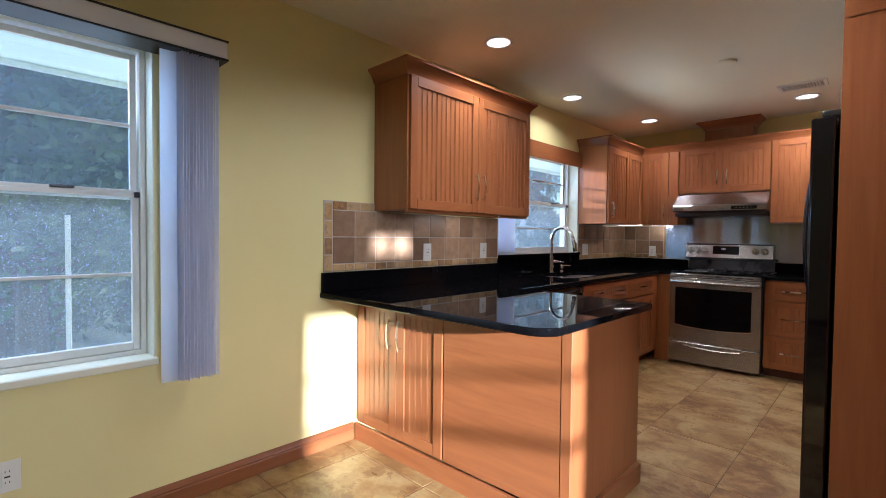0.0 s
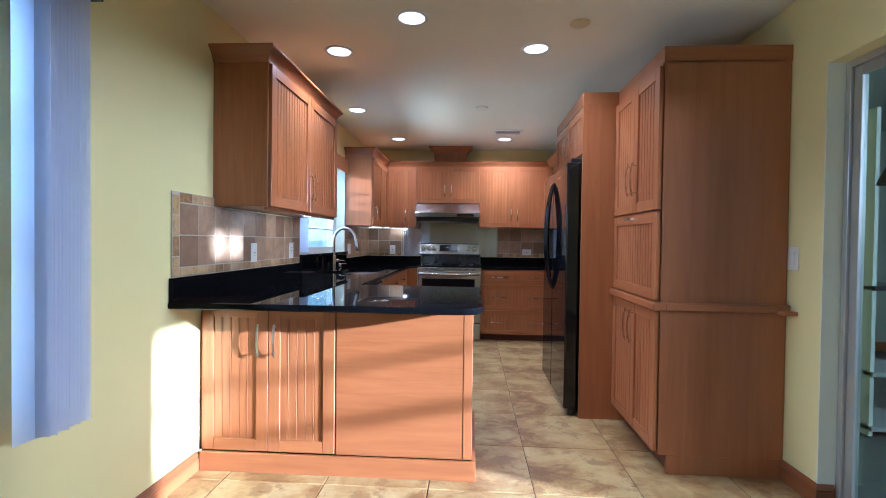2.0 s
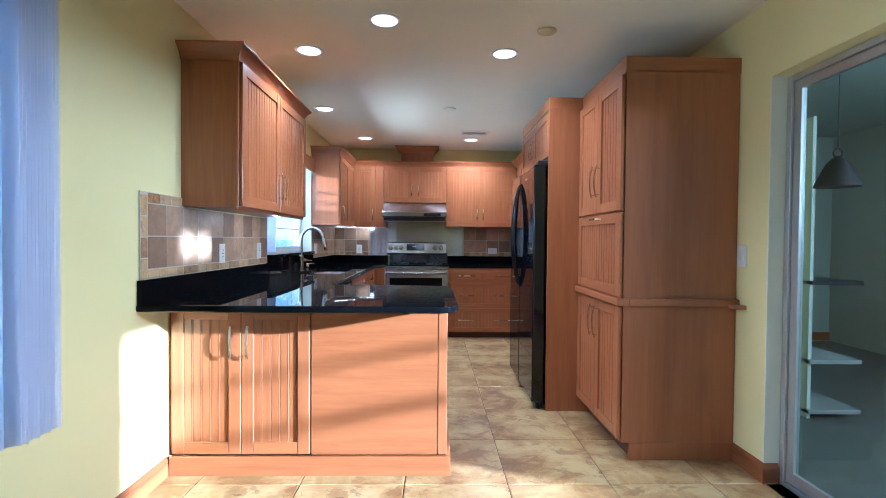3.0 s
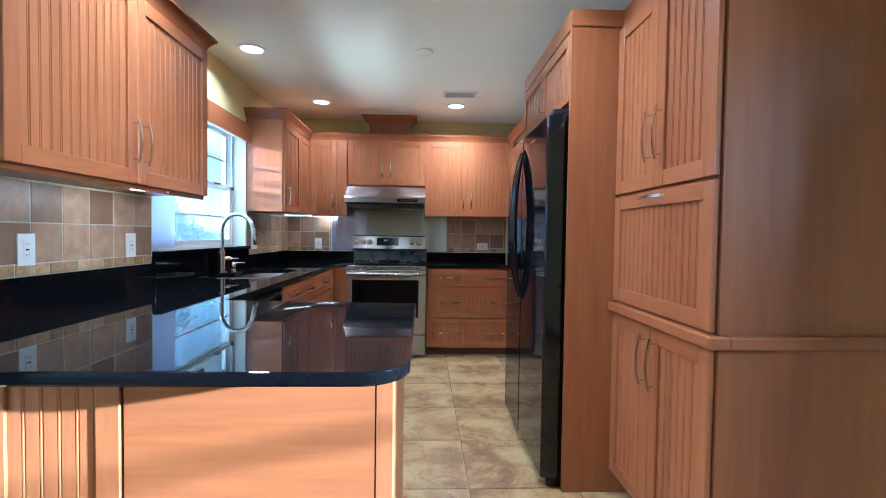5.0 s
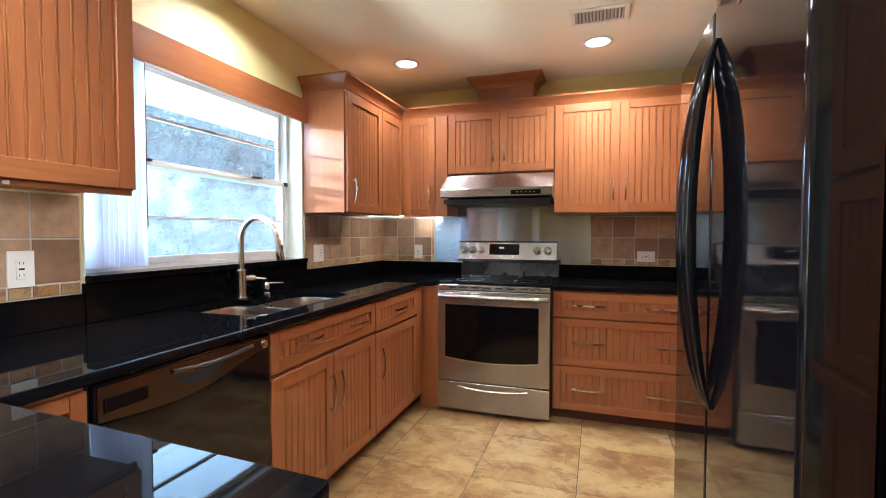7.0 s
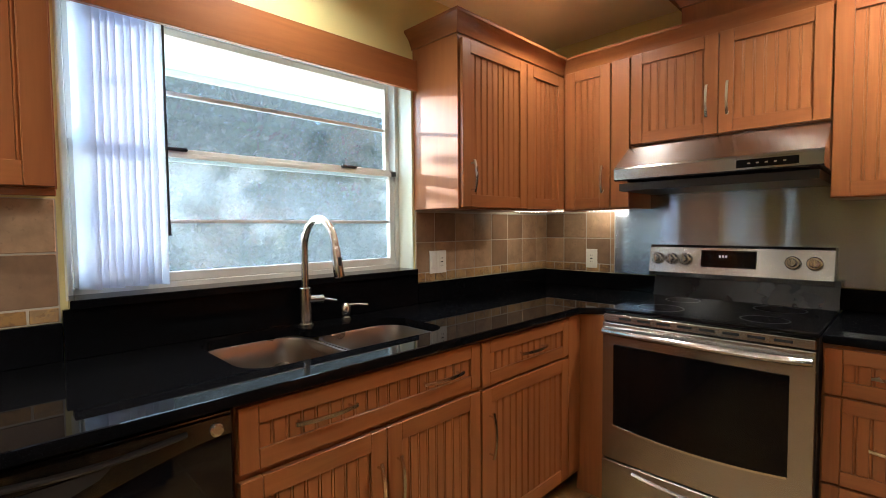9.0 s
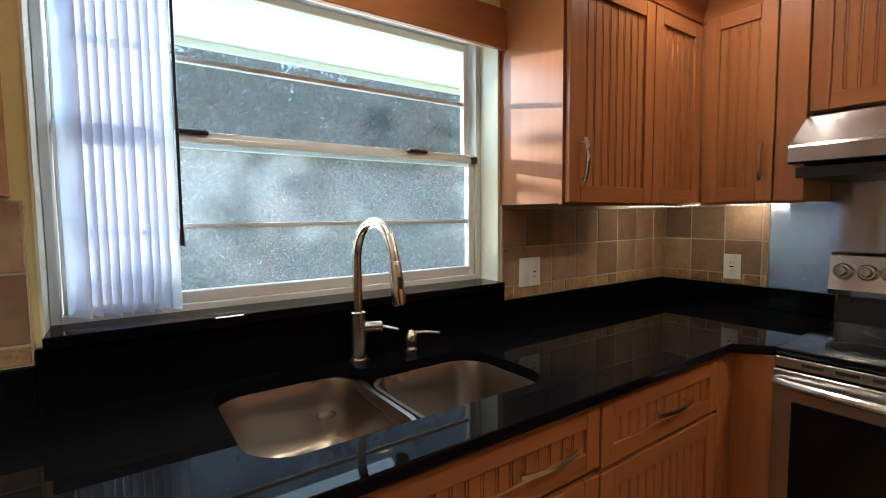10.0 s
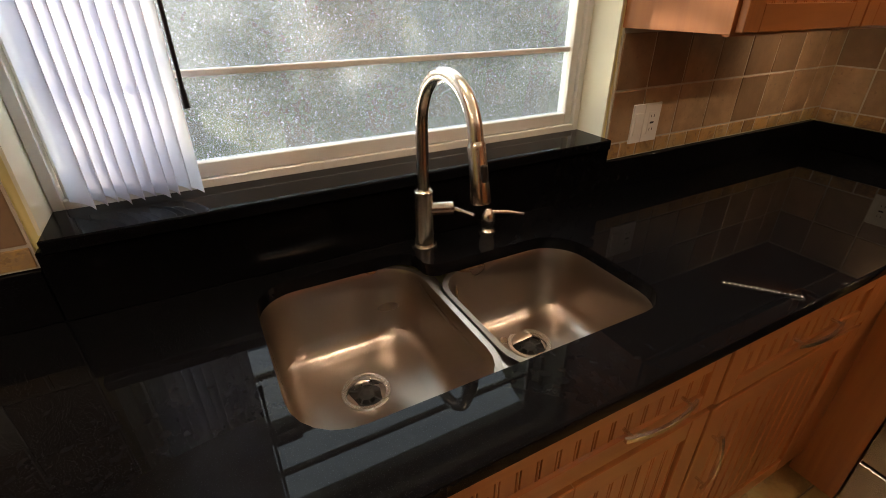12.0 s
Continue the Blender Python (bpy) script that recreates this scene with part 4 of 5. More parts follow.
def band_low(s):
    if s < 0.4:
        return 0.775 - 0.018 * math.sin(math.pi * s / 0.8)
    return 0.757 + 0.064 * (1 - math.cos(math.pi * (s - 0.4) / 0.6)) / 2


shape = [(2.645 + 0.64 * i / n, band_low(i / n)) for i in range(n + 1)] + [(3.285, 0.864), (2.645, 0.864)]
bm = bmesh.new()
loft(bm, [[F_DW.at(u, d, z) for u, z in shape] for d in (0.024, 0.031)])
band = part("control_band", bm, STEEL_BAND, dw, "curved brushed steel band")
# flat plate on the band, with the pocket's shade in its colour
bm = bmesh.new()
loft(bm, [[F_DW.at(u, d, z) for u, z in ((2.87, 0.822), (2.885, 0.803), (2.93, 0.79), (2.99, 0.792), (3.035, 0.808), (3.06, 0.832), (2.97, 0.824))] for d in (0.03, 0.0335)])
part("grip_pocket", bm, HOLE_SHADE, band, "dark plate with painted recess shade")
part("display", F_DW.box(bmesh.new(), 2.66, 2.78, 0.03, 0.034, 0.795, 0.832, 0.001), BLACK_GLASS, band)
bm, rings = bmesh.new(), []
for i in range(15):
    q = i / 14
    u, z = 2.86 + 0.33 * q, 0.846 - 0.012 * math.sin(math.pi * q)
    rings.append([F_DW.at(u, 0.031 + 0.009 * math.cos(a), z + 0.007 * math.sin(a)) for a in (k * math.pi / 4 for k in range(8))])
loft(bm, rings)
part("grip_lip", bm, CHROME_DARK, band, "dark grip lip")
bm = tube(bmesh.new(), [F_DW.at(3.252, 0.02, 0.838), F_DW.at(3.252, 0.036, 0.838), F_DW.at(3.252, 0.038, 0.838)], [0.015, 0.015, 0.011], 18)
part("badge", bm, NICKEL, dw, "round chrome badge")

# ---- fridge ----
fr = thing("fridge", (0.2, 3.06, 0), "gloss black side-by-side fridge with bowed handles", "fridge")
part("body", one(-0.17, RIGHT - 0.02, 2.564, 3.512, 0.03, 1.775, bevel=0.004), BLACK_SIDE, fr)
part("kick_grille", one(-0.19, -0.172, 2.58, 3.5, 0.012, 0.075, bevel=0.003), BLACK_SATIN, fr)
for a, b, yh in ((2.545, 3.062, 3.03), (3.07, 3.516, 3.105)):
    dd = part("door", one(-0.26, -0.174, a, b, 0.06, 1.77, bevel=0.01, seg=3), BLACK_GLOSS, fr, "gloss black door")
    bm, pts, rad = bmesh.new(), [], []
    for i in range(19):
        s = -1 + i / 9
        pts.append((-0.262 - 0.05 * (1 - s * s) ** 0.8, yh, 1.268 + 0.42 * s))
        rad.append(0.005 + 0.011 * (1 - s * s) ** 0.5)
    tube(bm, pts, rad, 12)
    part("handle", bm, BLACK_GLOSS, dd, "bowed black handle")
for y in (2.61, 3.47):
    part("hinge_cover", one(-0.225, -0.11, y - 0.035, y + 0.035, 1.776, 1.805, bevel=0.006, seg=2), BLACK_SATIN, fr)
part("foot", tube(bmesh.new(), [(-0.2, 2.6, 0.0), (-0.2, 2.6, 0.035)], 0.02, 12), CHROME_DARK, fr)
bm = one(-0.2615, -0.26, 2.78, 2.87, 1.69, 1.706)
part("badge", bm, NICKEL, fr, "plain silver badge")

# ---- sink ----
sk = thing("double_sink", (-2.03, 3.76, 0.7), "undermount double bowl stainless steel sink", "sink")


def circle(x, y, r, z, n, a0=0.0):
    return [(x + r * math.cos(a0 + 2 * math.pi * k / n), y + r * math.sin(a0 + 2 * math.pi * k / n), z) for k in range(n)]


def bowl(x0, x1, y0, y1, r, drain, label):
    bm, rings = bmesh.new(), []
    for inset, z in ((-0.012, 0.8795), (0.0, 0.879), (0.004, 0.87), (0.01, 0.8), (0.014, 0.742), (0.022, 0.716), (0.04, 0.701), (0.07, 0.696)):
        rr = max(0.03, r - inset * 0.6)
        rings.append([(*p, z) for p in round_rect(x0 + inset, x1 - inset, y0 + inset, y1 - inset, rr, 6)])
    ring = []
    for p in rings[-1]:
        a = math.atan2(p[1] - drain[1], p[0] - drain[0])
        ring.append((drain[0] + 0.055 * math.cos(a), drain[1] + 0.055 * math.sin(a), 0.691))
    rings.append(ring)
    rings.append([(drain[0] + (p[0] - drain[0]) * 0.75, drain[1] + (p[1] - drain[1]) * 0.75, 0.685) for p in ring])
    loft(bm, rings, ends=False)
    b = part("bowl", bm, SINK_STEEL, sk, label)
    bm = bmesh.new()
    loft(bm, [circle(*drain, q, z, 28) for q, z in ((0.056, 0.6915), (0.054, 0.695), (0.045, 0.694), (0.041, 0.688), (0.04, 0.672))], ends=False)
    part("drain_rim", bm, NICKEL, b, "bright drain rim")
    # strainer and ribs take the drain hole's shade as their colour
    bm = bmesh.new()
    loft(bm, [circle(*drain, q, z, 24) for q, z in ((0.041, 0.672), (0.02, 0.67), (0.018, 0.684), (0.008, 0.688))])
    part("strainer", bm, HOLE_SHADE, b, "strainer basket with painted hole shade")
    bm = bmesh.new()
    for i in range(8):
        a = i * math.pi / 4
        tube(bm, [(drain[0] + 0.014 * math.cos(a), drain[1] + 0.014 * math.sin(a), 0.684), (drain[0] + 0.04 * math.cos(a), drain[1] + 0.04 * math.sin(a), 0.68)], 0.002, 6)
    part("strainer_ribs", bm, HOLE_SHADE, b)
    return b


bowl(*SINK_L, 0.09, (-2.085, 3.552), "deep satin steel bowl")
bowl(*SINK_R, 0.08, (-2.045, 3.97), "smaller satin steel bowl")
bm, rings = bmesh.new(), []
for i in range(13):
    q = i / 12
    x, dip = -2.185 + 0.39 * q, 0.014 * (1 - (2 * q - 1) ** 4)
    rings.append([(x, 3.757 + 0.0215 * math.cos(a), 0.866 - dip + 0.0125 * math.sin(a)) for a in (math.pi * k / 10 for k in range(11))] + [(x, 3.736, 0.82), (x, 3.778, 0.82)])
loft(bm, rings)
part("divider", bm, SINK_STEEL, sk)

# ---- tap and soap pump ----
tp = thing("kitchen_tap", (-2.268, 3.79, CT), "satin nickel gooseneck tap with pull-down spray", "tap")
TX, TY = -2.268, 3.79
bm = tube(bmesh.new(), [(TX, TY, CT), (TX, TY, CT + 0.006), (TX, TY, CT + 0.008)], [0.031, 0.031, 0.027], 24)
part("base_ring", bm, NICKEL, tp)
bm = tube(bmesh.new(), [(TX, TY, CT + 0.007), (TX, TY, CT + 0.147), (TX, TY, CT + 0.15)], [0.0235, 0.0235, 0.02], 24)
part("body", bm, NICKEL, tp)
way = Vector((1.0, 0.03, 0)).normalized()
pts = [Vector((TX, TY, z)) for z in (CT + 0.149, CT + 0.22, CT + 0.3)]
R = 0.109
for i in range(1, 17):
    a = math.pi - i * radians(172) / 16
    pts.append(Vector((TX, TY, CT + 0.3)) + way * (R + R * math.cos(a)) + Vector((0, 0, R * 1.1 * math.sin(a))))
tip = pts[-1]
part("spout", tube(bmesh.new(), pts, 0.0145, 18), NICKEL, tp)
fall = (pts[-1] - pts[-2]).normalized()
head = [tip, tip + fall * 0.004, tip + fall * 0.012, tip + fall * 0.07, tip + fall * 0.112, tip + fall * 0.116]
spray = part("spray_head", tube(bmesh.new(), head, [0.0145, 0.0165, 0.0175, 0.018, 0.0195, 0.017], 20), NICKEL, tp)
bm = one(-0.007, 0.007, -0.004, 0.004, -0.018, 0.018, bevel=0.003)
bm.transform(Matrix.Translation(tip + fall * 0.055 + way * 0.0175) @ Matrix.Rotation(math.atan2(way.y, way.x) + math.pi / 2, 4, "Z"))
part("spray_button", bm, BLACK_SATIN, spray, "black spray button")
side = Vector((0.35, 0.94, 0)).normalized()
c0 = Vector((TX, TY, CT + 0.1))
part("handle_hub", tube(bmesh.new(), [c0 + side * 0.018, c0 + side * 0.07, c0 + side * 0.073], [0.017, 0.017, 0.014], 18), NICKEL, tp)
part("lever", tube(bmesh.new(), [c0 + side * 0.06, c0 + side * 0.075 + Vector((0.01, 0, 0)), c0 + side * 0.1 + Vector((0.045, 0, -0.004))], [0.005, 0.005, 0.0045], 10), NICKEL, tp)
sp = thing("soap_pump", (-2.262, 3.972, CT), "satin nickel soap pump beside the tap", "soap pump")
SX, SY = -2.262, 3.972
part("collar", tube(bmesh.new(), [(SX, SY, CT), (SX, SY, CT + 0.006), (SX, SY, CT + 0.012)], [0.022, 0.022, 0.014], 20), NICKEL, sp)
part("pump_body", tube(bmesh.new(), [(SX, SY, CT + 0.01), (SX, SY, CT + 0.03), (SX, SY, CT + 0.05), (SX, SY, CT + 0.062), (SX, SY, CT + 0.068)], [0.014, 0.021, 0.0205, 0.014, 0.007], 18), NICKEL, sp)
part("nozzle", tube(bmesh.new(), [(SX, SY, CT + 0.057), (SX + 0.03, SY + 0.04, CT + 0.06), (SX + 0.055, SY + 0.075, CT + 0.057)], [0.0055, 0.005, 0.004], 10), NICKEL, sp)


# ---- outlets, switches ----
def outlet(face, u, z, w, h, label, kind="outlet", lying=False, d=0.011):
    ob = thing("wall_" + kind, face.at(u, 0, z), label, kind, "wall plates")
    plate = part("plate", face.box(bmesh.new(), u - w / 2, u + w / 2, d, d + 0.006, z - h / 2, z + h / 2, 0.002, 2), PLASTIC, ob)
    if kind == "switch":
        bm = bmesh.new()
        face.box(bm, u - 0.016, u + 0.016, d + 0.006, d + 0.009, z - 0.033, z + 0.033, 0.001)
        part("rocker", bm, PLASTIC, plate)
        return ob
    bm = bmesh.new()
    (face.box(bm, u - 0.034, u + 0.034, d + 0.006, d + 0.008, z - 0.016, z + 0.016, 0.001) if lying else
     face.box(bm, u - 0.016, u + 0.016, d + 0.006, d + 0.008, z - 0.034, z + 0.034, 0.001))
    part("socket", bm, PLASTIC, plate)
    bm = bmesh.new()
    for s in (-1, 1):
        for q in (-0.006, 0.006):
            if lying:
                face.box(bm, u + s * 0.02 - 0.004, u + s * 0.02 + 0.004, d + 0.0075, d + 0.0086, z + q - 0.001, z + q + 0.001)
            else:
                face.box(bm, u + q - 0.001, u + q + 0.001, d + 0.0075, d + 0.0086, z + s * 0.02 - 0.004, z + s * 0.02 + 0.004)
    face.box(bm, u - 0.008, u + 0.008, d + 0.0075, d + 0.0086, z - 0.003, z + 0.003)
    part("slots", bm, BLACK_SATIN, plate, "dark socket slots")
    return ob


outlet(F_WALL, 2.225, 1.127, 0.078, 0.122, "white duplex outlet on brown wall tiles")
outlet(F_WALL, 2.85, 1.13, 0.078, 0.122, "white duplex outlet on brown wall tiles by the window")
combo = outlet(F_WALL, 4.606, 1.115, 0.07, 0.118, "white double plate with a switch and outlet beside the window")
combo_plate = part("plate", F_WALL.box(bmesh.new(), 4.522, 4.5705, 0.011, 0.017, 1.056, 1.174, 0.002, 2), PLASTIC, combo)
part("rocker", F_WALL.box(bmesh.new(), 4.531, 4.561, 0.017, 0.0205, 1.082, 1.148, 0.001), PLASTIC, combo_plate, "white switch rocker")
outlet(F_WALL_B, -1.992, 1.093, 0.075, 0.118, "white duplex outlet in the tiled corner")
outlet(F_WALL_B, -0.165, 1.08, 0.122, 0.078, "white outlet lying sideways on wall tiles", lying=True)
outlet(F_WALL, 0.075, 0.335, 0.075, 0.115, "white duplex outlet low on the yellow wall", d=0.0)
outlet(Face("-x", RIGHT), 1.745, 1.15, 0.078, 0.118, "white switch plate beside the glass door", "switch", d=0.0)

# ---- ceiling fittings ----
for x, y, share in ((-1.802, 2.321, 1.0), (-1.263, 1.882, 1.0), (-0.516, 2.32, 1.1), (-2.02, 3.685, 0.6), (-1.818, 4.935, 0.6), (-0.525, 4.96, 1.4)):
    cl = thing("recessed_light", (x, y, TOP), "lit white recessed ceiling light", "ceiling light", "recessed lights")
    bm = bmesh.new()
    loft(bm, [circle(x, y, q, z, 32) for q, z in ((0.094, TOP + 0.001), (0.094, TOP - 0.003), (0.09, TOP - 0.006), (0.074, TOP - 0.004), (0.072, TOP + 0.0))], ends=False)
    part("trim_ring", bm, PLASTIC, cl)
    bm = bmesh.new()
    bm.faces.new([bm.verts.new(p) for p in circle(x, y, 0.073, TOP - 0.002, 32)][::-1])
    part("lens", bm, LIGHT_LENS, cl, "glowing lens")
    data = bpy.data.lights.new("recessed_lamp", "AREA")
    data.shape, data.size, data.energy, data.color, data.spread = "DISK", 0.14, CAN_POWER * share, (1.0, 0.89, 0.74), radians(145)
    new("recessed_lamp", data).matrix_world = look((x, y, TOP - 0.012), (x, y, 0), 0)
av = thing("air_vent", (-0.515, 4.575, TOP), "white louvred ceiling air vent", "vent")
bm = bmesh.new()
box(bm, -0.67, -0.36, 4.48, 4.505, TOP - 0.01, TOP, 0.002)
box(bm, -0.67, -0.36, 4.645, 4.67, TOP - 0.01, TOP, 0.002)
box(bm, -0.67, -0.645, 4.505, 4.645, TOP - 0.01, TOP, 0.002)
box(bm, -0.385, -0.36, 4.505, 4.645, TOP - 0.01, TOP, 0.002)
part("frame", bm, PLASTIC, av)
part("duct", one(-0.645, -0.385, 4.505, 4.645, TOP - 0.001, TOP + 0.0015), FENCE, av)
for i in range(14):
    x = -0.636 + i * 0.0188
    bm = one(-0.0015, 0.0015, 4.505, 4.645, -0.008, 0.008)
    bm.transform(Matrix.Translation((x, 0, TOP - 0.006)) @ Matrix.Rotation(radians(35), 4, "Y"))
    part("louvre", bm, PLASTIC, av)
for x, y, r, mat, label, name in ((-0.318, 1.975, 0.055, OLD_PLASTIC, "yellowed round cover plate on the ceiling", "ceiling_plate"),
                                  (-0.835, 3.63, 0.06, CEILING, "ceiling-coloured round cover plate", "ceiling_plate")):
    bm = bmesh.new()
    loft(bm, [circle(x, y, q, z, 28) for q, z in ((r, TOP + 0.001), (r, TOP - 0.006), (r - 0.008, TOP - 0.011), (0.01, TOP - 0.013))])
    solid(name, bm, mat, label, "cover plate")


# ---- lights under the wall cabinets ----
def led_bar(p, q, z, label, wall, power, n=14):
    p, q = Vector((*p, z)), Vector((*q, z))
    mid, turn = (p + q) / 2, math.atan2(q.y - p.y, q.x - p.x)
    place = Matrix.Translation(mid) @ Matrix.Rotation(turn, 4, "Z")
    half = (q - p).length / 2
    ob = thing("under_cabinet_light", tuple(mid), label, "cabinet light", "under-cabinet lights")
    bm = one(-half, half, -0.016, 0.016, 0.0, 0.012, bevel=0.002)
    bm.transform(place)
    part("housing", bm, PLASTIC, ob)
    bm = bmesh.new()
    for i in range(n):
        u = -half + 2 * half * (i + 0.5) / n
        box(bm, u - 0.002, u + 0.002, -0.002, 0.002, -0.002, 0.0)
    bm.transform(place)
    part("led", bm, LED, ob, "row of lit diodes")
    lamp("cabinet_lamp", "AREA", look(mid - Vector((0, 0, 0.006)), Vector((*wall, 1.0))), power, (1.0, 0.86, 0.64), (2 * half, 0.02), 170)


led_bar((-2.21, 5.09), (-1.99, 5.27), 1.382, "lit diode bar under the corner wall cabinet", (-2.34, 5.42), 0.28, 15)
led_bar((-1.98, 5.53), (-1.8, 5.53), 1.387, "short lit diode bar under the narrow wall cabinet", (-1.89, 5.8), 0.1, 7)
led_bar((-2.075, 2.44), (-2.05, 2.67), 1.382, "lit diode bar under the wall cabinet by the window", (-2.5, 2.55), 0.25, 20)

# ---- in the porch ----
sh = thing("shelf_unit", (1.86, 2.6, 0), "pale shelf unit standing in the porch", "shelf")
part("side_panel", one(1.64, 1.665, 2.4, 2.9, 0.0, 2.1), PORCH_WALL, sh)
part("back_panel", one(1.665, 2.06, 2.88, 2.9, 0.0, 2.1), PORCH_WALL, sh)
for z in (0.05, 0.4, 0.95):
    part("shelf", one(1.64, 2.01, 2.38, 2.88, z - 0.015, z + 0.015, bevel=0.003), FENCE if z < 0.9 else CHROME_DARK, sh)
lm = thing("hanging_lamp", (1.64, 2.2, 1.6), "dark bell-shaped metal hanging lamp in the porch", "lamp")
bm = bmesh.new()
loft(bm, [circle(1.64, 2.2, q, z, 24) for q, z in ((0.125, 1.59), (0.12, 1.61), (0.09, 1.68), (0.06, 1.745), (0.035, 1.77), (0.012, 1.79))])
part("shade", bm, LAMP_SHADE, lm)
bm = tube(bmesh.new(), [(1.64 + 0.03 * math.cos(a), 2.2, 1.81 + 0.03 * math.sin(a)) for a in (k * math.pi / 6 for k in range(13))], 0.005, 8)
tube(bm, [(1.64, 2.2, 1.84), (1.64, 2.2, TOP + 0.1)], 0.003, 6)
part("hook", bm, LAMP_SHADE, lm)
structure("porch_baseboard", one(RIGHT + 0.16, PX, 4.985, 5.0, 0.0, 0.1), WOOD_RED, "stained baseboard of the porch wall", "baseboard")

# ---- outside ----
structure("ground", one(-600, LEFT - 0.2, -600, 600, -0.5, -0.3), GRASS, "green lawn", "ground")
structure("eave", one(-3.45, LEFT - 0.2, -6, 9, 2.17, 2.3), SOFFIT, "white painted eave soffit", "eave")
structure("fascia", one(-3.48, -3.452, -6, 9, 2.14, 2.33), FRAME_WHITE, "white fascia board", "eave")


def tree(x, y, height, spread, seed, big=1.0, low=0.58):
    rnd = random.Random(seed)
    tr = thing("tree", (x, y, -0.3), "leafy green tree at the edge of the lawn", "tree", "garden trees")
    bm = tube(bmesh.new(), [(x, y, -0.35), (x + 0.05, y, 0.6), (x, y + 0.06, height * 0.45), (x + 0.1, y, height * 0.8)], [0.2, 0.16, 0.1, 0.03], 9)
    for i in range(9):
        a, z = rnd.uniform(0, 6.28), height * rnd.uniform(0.25, 0.65)
        q = (x + spread * 0.6 * math.cos(a), y + spread * 0.6 * math.sin(a), z + height * rnd.uniform(0.1, 0.3))
        tube(bm, [(x, y, z), ((x + q[0]) / 2, (y + q[1]) / 2, (z + q[2]) / 2 - 0.1), q], [0.06, 0.04, 0.015], 6)
    part("trunk", bm, BARK, tr)
    verts, faces = [], []
    clumps = []
    for i in range(46):
        a, e, r = rnd.uniform(0, 6.28), rnd.uniform(-0.8, 1), rnd.uniform(0.35, 1)
        clumps.append((x + spread * r * math.cos(a) * math.sqrt(1 - e * e * 0.8), y + spread * r * math.sin(a) * math.sqrt(1 - e * e * 0.8), height * low + height * (1 - low) * e * r, rnd.uniform(0.25, 0.55) * big))
    for cx, cy, cz, cr in clumps:
        for j in range(75):
            d = Vector((rnd.gauss(0, 1), rnd.gauss(0, 1), rnd.gauss(0, 1))).normalized() * cr * rnd.uniform(0.4, 1.1)
            c = Vector((cx, cy, cz)) + d
            u = Vector((rnd.gauss(0, 1), rnd.gauss(0, 1), rnd.gauss(0, 1))).normalized() * rnd.uniform(0.05, 0.09) * big
            v = u.orthogonal().normalized() * rnd.uniform(0.025, 0.045) * big
            k = len(verts)
            verts += [c - u, c + v, c + u, c - v]
            faces.append((k, k + 1, k + 2, k + 3))
    at = base_of(tr)
    me = bpy.data.meshes.new("crown")
    me.from_pydata([tuple(v - at) for v in verts], [], faces)
    me.materials.append(LEAF)
    ob = new("crown", me)
    ob.parent = tr
    tagged(ob, kind="stuff")


solid("garden_post", one(-4.82, -4.785, 0.56, 0.595, -0.3, 1.38, bevel=0.004), FRAME_WHITE, "thin white post standing in the lawn", "post")
for i, (x, y, h, s) in enumerate(((-6.4, -0.9, 3.0, 1.3), (-6.5, 0.45, 2.9, 1.15), (-6.8, -2.6, 3.1, 1.4), (-11, -4.0, 4.6, 1.9), (-10.4, -2.8, 4.2, 1.8), (-10.4, 1.2, 2.0, 1.2), (-11.5, 4.6, 5.0, 2.0), (-10.2, 7.0, 4.4, 1.9), (-12, 9.5, 5.4, 2.4),
                                  (-11.2, 12.0, 4.6, 2.2), (-13.5, 16, 5.5, 2.6), (-14, -8, 5.2, 2.4), (-15.5, 5.5, 6.0, 2.6), (-15, 11.0, 6.2, 2.8),
                                  (-11.8, 3.4, 2.3, 1.3), (-11.4, 5.6, 2.4, 1.4), (-11.6, 7.8, 2.6, 1.5), (-12.2, 10.2, 2.6, 1.6), (-12.0, 12.4, 2.8, 1.6), (-13, 14.6, 3.0, 1.8),
                                  (-20, 3.0, 8.6, 2.9), (-20.5, 7.6, 8.8, 3.1), (-19.5, 12.5, 8.0, 3.0), (-22, 5.2, 9.5, 3.2))):
    tree(x, y, h, s, 20 + i, 1.7 if x < -18 else 1.0)
# closer garden trees and low shrubs that close the view
# the two at x -8.0 are added to keep sun off blind and drawers
for i, (x, y, h, s) in enumerate(((-6.6, 0.35, 3.8, 0.85), (-8.0, -1.7, 4.4, 1.1), (-8.0, 2.55, 2.35, 0.8), (-7.5, -0.75, 4.2, 1.3), (-8.6, -2.2, 5.2, 1.5), (-9.2, -4.4, 5.0, 1.6),
                                  (-9.0, 4.7, 4.6, 1.4), (-9.2, 6.6, 5.0, 1.5), (-8.8, 8.4, 4.7, 1.5), (-9.3, 10.3, 5.1, 1.6), (-9.0, 12.4, 4.8, 1.6), (-9.6, 14.6, 5.0, 1.7))):
    tree(x, y, h, s, 90 + i, 1.25, 0.5)
for i, (x, y) in enumerate(((-28.0, 0.6), (-29.0, 3.6), (-28.5, 6.6), (-30.0, 9.4))):
    tree(x, y, 9.0, 2.7, 190 + i, 2.4, 0.5)
for i in range(8):
    tree(-9.7 + 0.3 * (i % 2), -2.6 + 1.15 * i, 2.55, 1.0, 170 + i, 1.0, 0.5)
for i in range(14):
    tree(-7.4 - 0.5 * (i % 3), -3.0 + 1.25 * i, 1.95, 0.9, 140 + i, 0.9, 0.45)
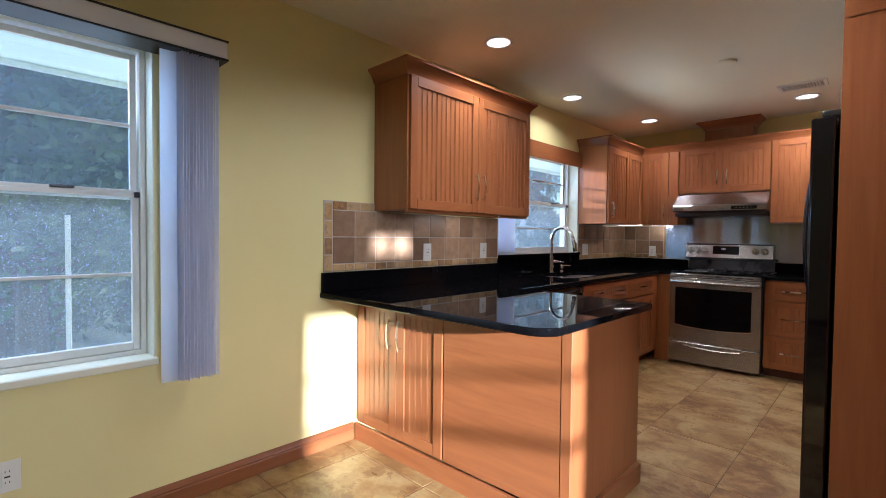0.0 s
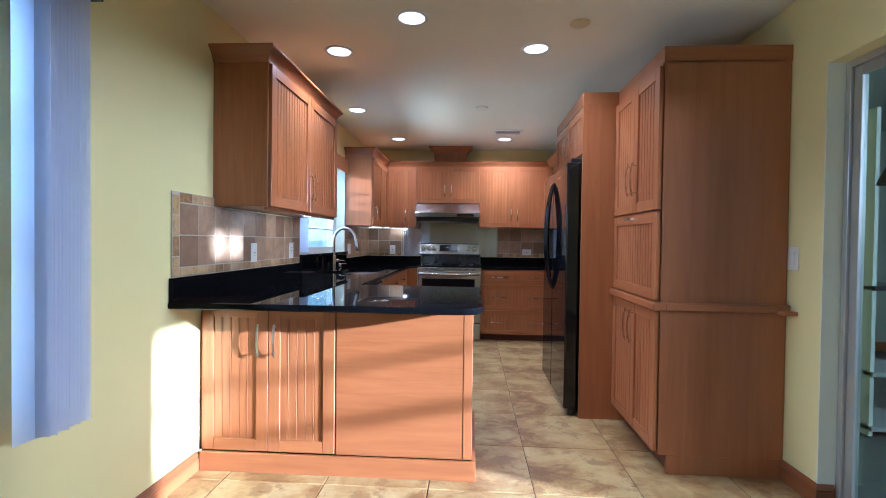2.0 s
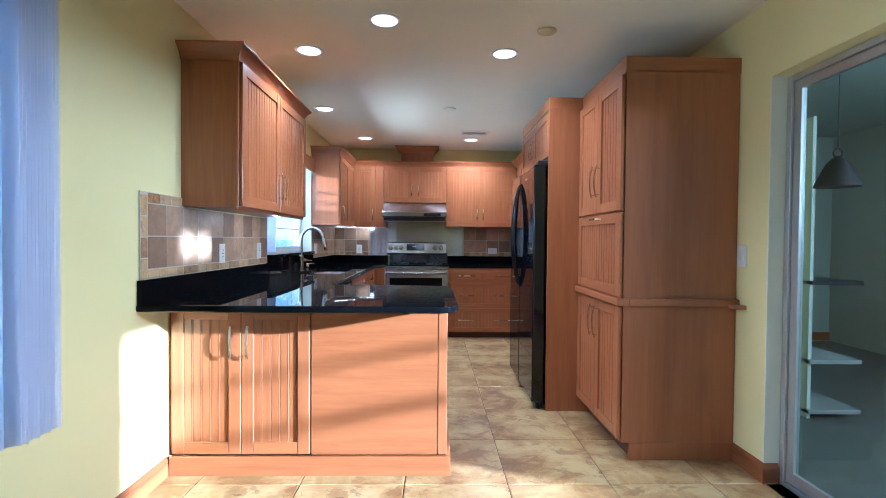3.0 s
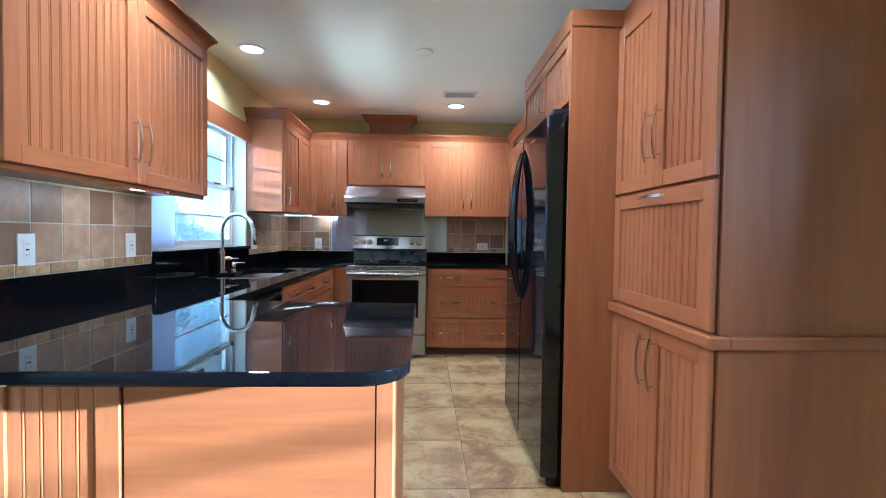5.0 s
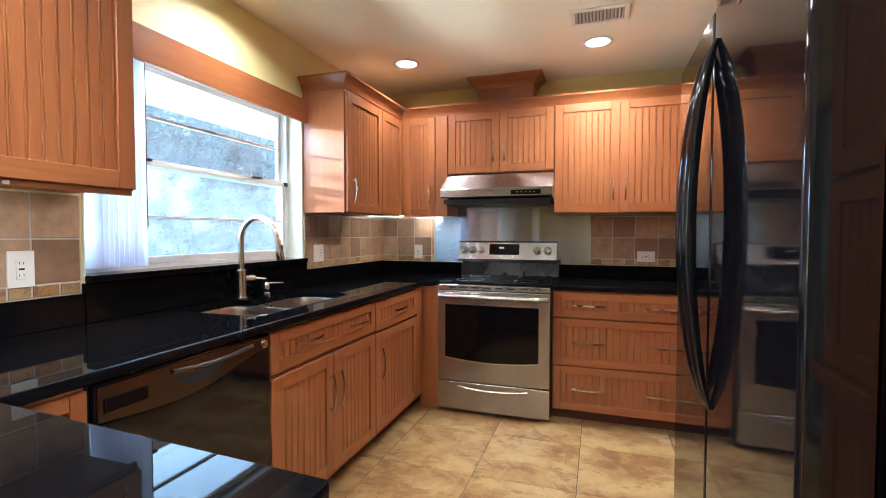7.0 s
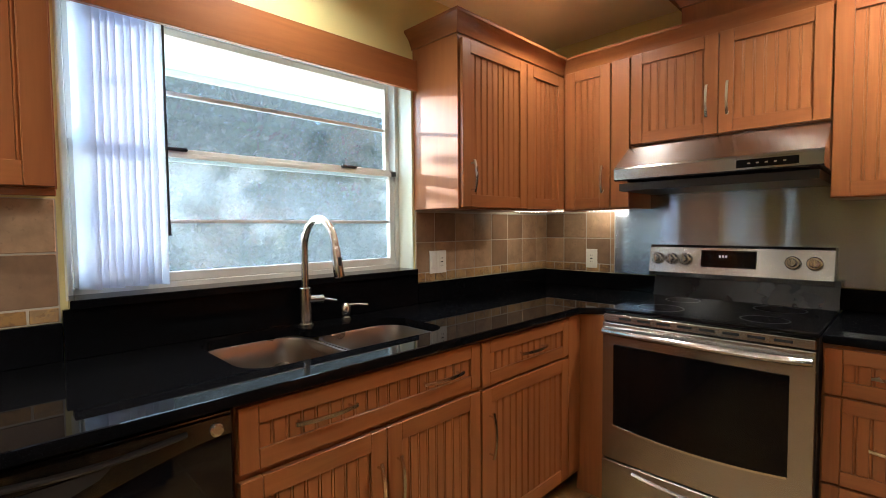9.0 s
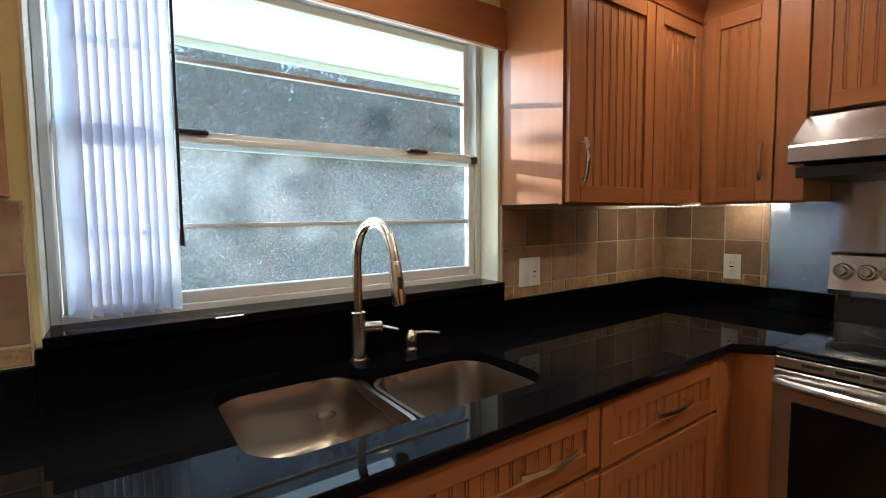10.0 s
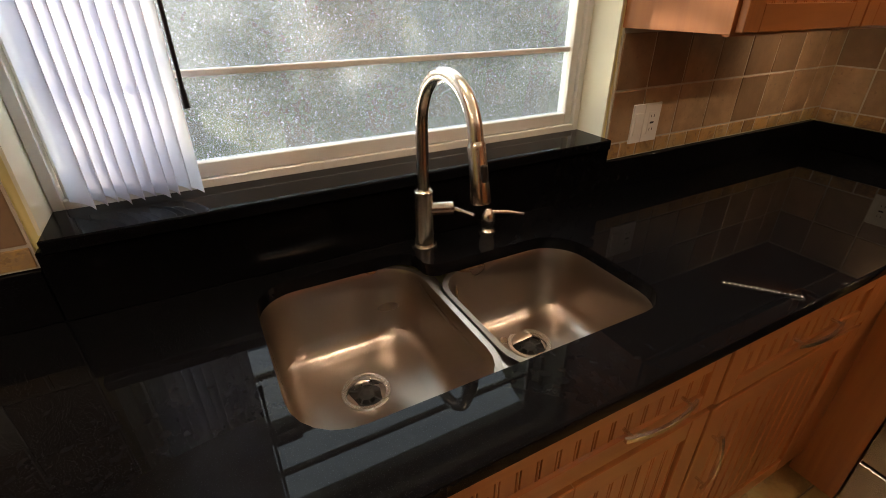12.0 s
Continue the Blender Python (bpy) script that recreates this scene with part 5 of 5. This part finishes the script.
# ---- wall tiles ----
def tile_field(name, face, u0, u1, z0, pitch, first, border, top_z, label, left_trim=False, top_border=None):
    """A tiled field: a grout bed, a low border course, then courses of square tiles."""
    field = thing(name, face.at((u0 + u1) / 2, 0, z0), label, "wall tiles")
    field["kind"] = "structure"
    bm = bmesh.new()
    face.box(bm, u0, u1, 0.001, 0.0082, z0, top_z)
    part("grout", bm, GROUT, field)
    g = 0.0027

    def lay(a, b, p, q, mat):
        a, b = max(a, u0), min(b, u1)
        if b - a < 0.012 or q - p < 0.012:
            return
        bm = bmesh.new()
        face.box(bm, a + g, b - g, 0.002, 0.0105 + random.uniform(-0.0008, 0.0008), p + g, q - g, 0.002)
        part("tile", bm, mat, field)
    z = z0 + border
    u = first
    while u < u1:
        lay(u, u + pitch * 0.55, z0, z, BORDER)
        lay(u + pitch * 0.55, u + pitch, z0, z, BORDER)
        u += pitch
    while z < top_z - 0.012:
        q = min(z + pitch, top_z)
        u = first
        while u < u1:
            lay(u, u + pitch, z, q, TILE)
            u += pitch
        z = q
    if left_trim:
        z = z0
        while z < top_border - 0.02:
            bm = bmesh.new()
            face.box(bm, u0 - 0.055 + g, u0 - g, 0.002, 0.0105, z + g, min(z + 0.1, top_border) - g, 0.002)
            part("tile", bm, BORDER, field)
            z += 0.1
        u = u0
        while u < 1.76:
            bm = bmesh.new()
            face.box(bm, u + g, min(u + 0.1, 1.766) - g, 0.002, 0.0105, top_z + g, top_border - g, 0.002)
            part("tile", bm, BORDER, field)
            u += 0.1
        bm = bmesh.new()
        face.box(bm, u0 - 0.056, u0, 0.001, 0.0082, z0, top_border)
        face.box(bm, u0, 1.766, 0.001, 0.0082, top_z, top_border)
        part("grout", bm, GROUT, field)
    return field


tile_field("backsplash_tiles_1", F_WALL, 1.462, 3.043, 1.026, 0.158, 1.462, 0.046, 1.388, "tumbled brown stone wall tiles with a mottled border", True, 1.44)
tile_field("backsplash_tiles_2", F_WALL, 4.433, BACK - 0.001, 1.014, 0.155, 4.41, 0.05, 1.384, "tumbled brown stone wall tiles beside the sink window")
tile_field("backsplash_tiles_3", F_WALL_B, LEFT + 0.011, -1.846, 1.01, 0.16, -2.352, 0.05, 1.389, "tumbled brown stone wall tiles in the corner")
tile_field("backsplash_tiles_4", F_WALL_B, -0.562, 0.1, 1.01, 0.16, -0.562, 0.05, 1.399, "tumbled brown stone wall tiles beside the range")
solid("steel_splash_panel", one(-1.843, -0.565, BACK - 0.008, BACK - 0.001, 1.01, 1.6, bevel=0.001), STEEL_UP, "brushed steel panel behind the range", "splash panel")

# ---- floor tiles ----
PITCH = 0.519
tile_mesh = mesh_of("floor_tile", one(0.0025, PITCH - 0.0025, 0.0025, PITCH - 0.0025, -0.012, 0.0, bevel=0.0025), FLOOR_TILE)
x = -0.593 - 4 * PITCH
while x < RIGHT + 0.1:
    y = 3.61 - 14 * PITCH
    while y < BACK:
        t = new("floor_tile", tile_mesh)
        t.parent = floor
        t.location = (x, y, 0)
        y += PITCH
    x += PITCH
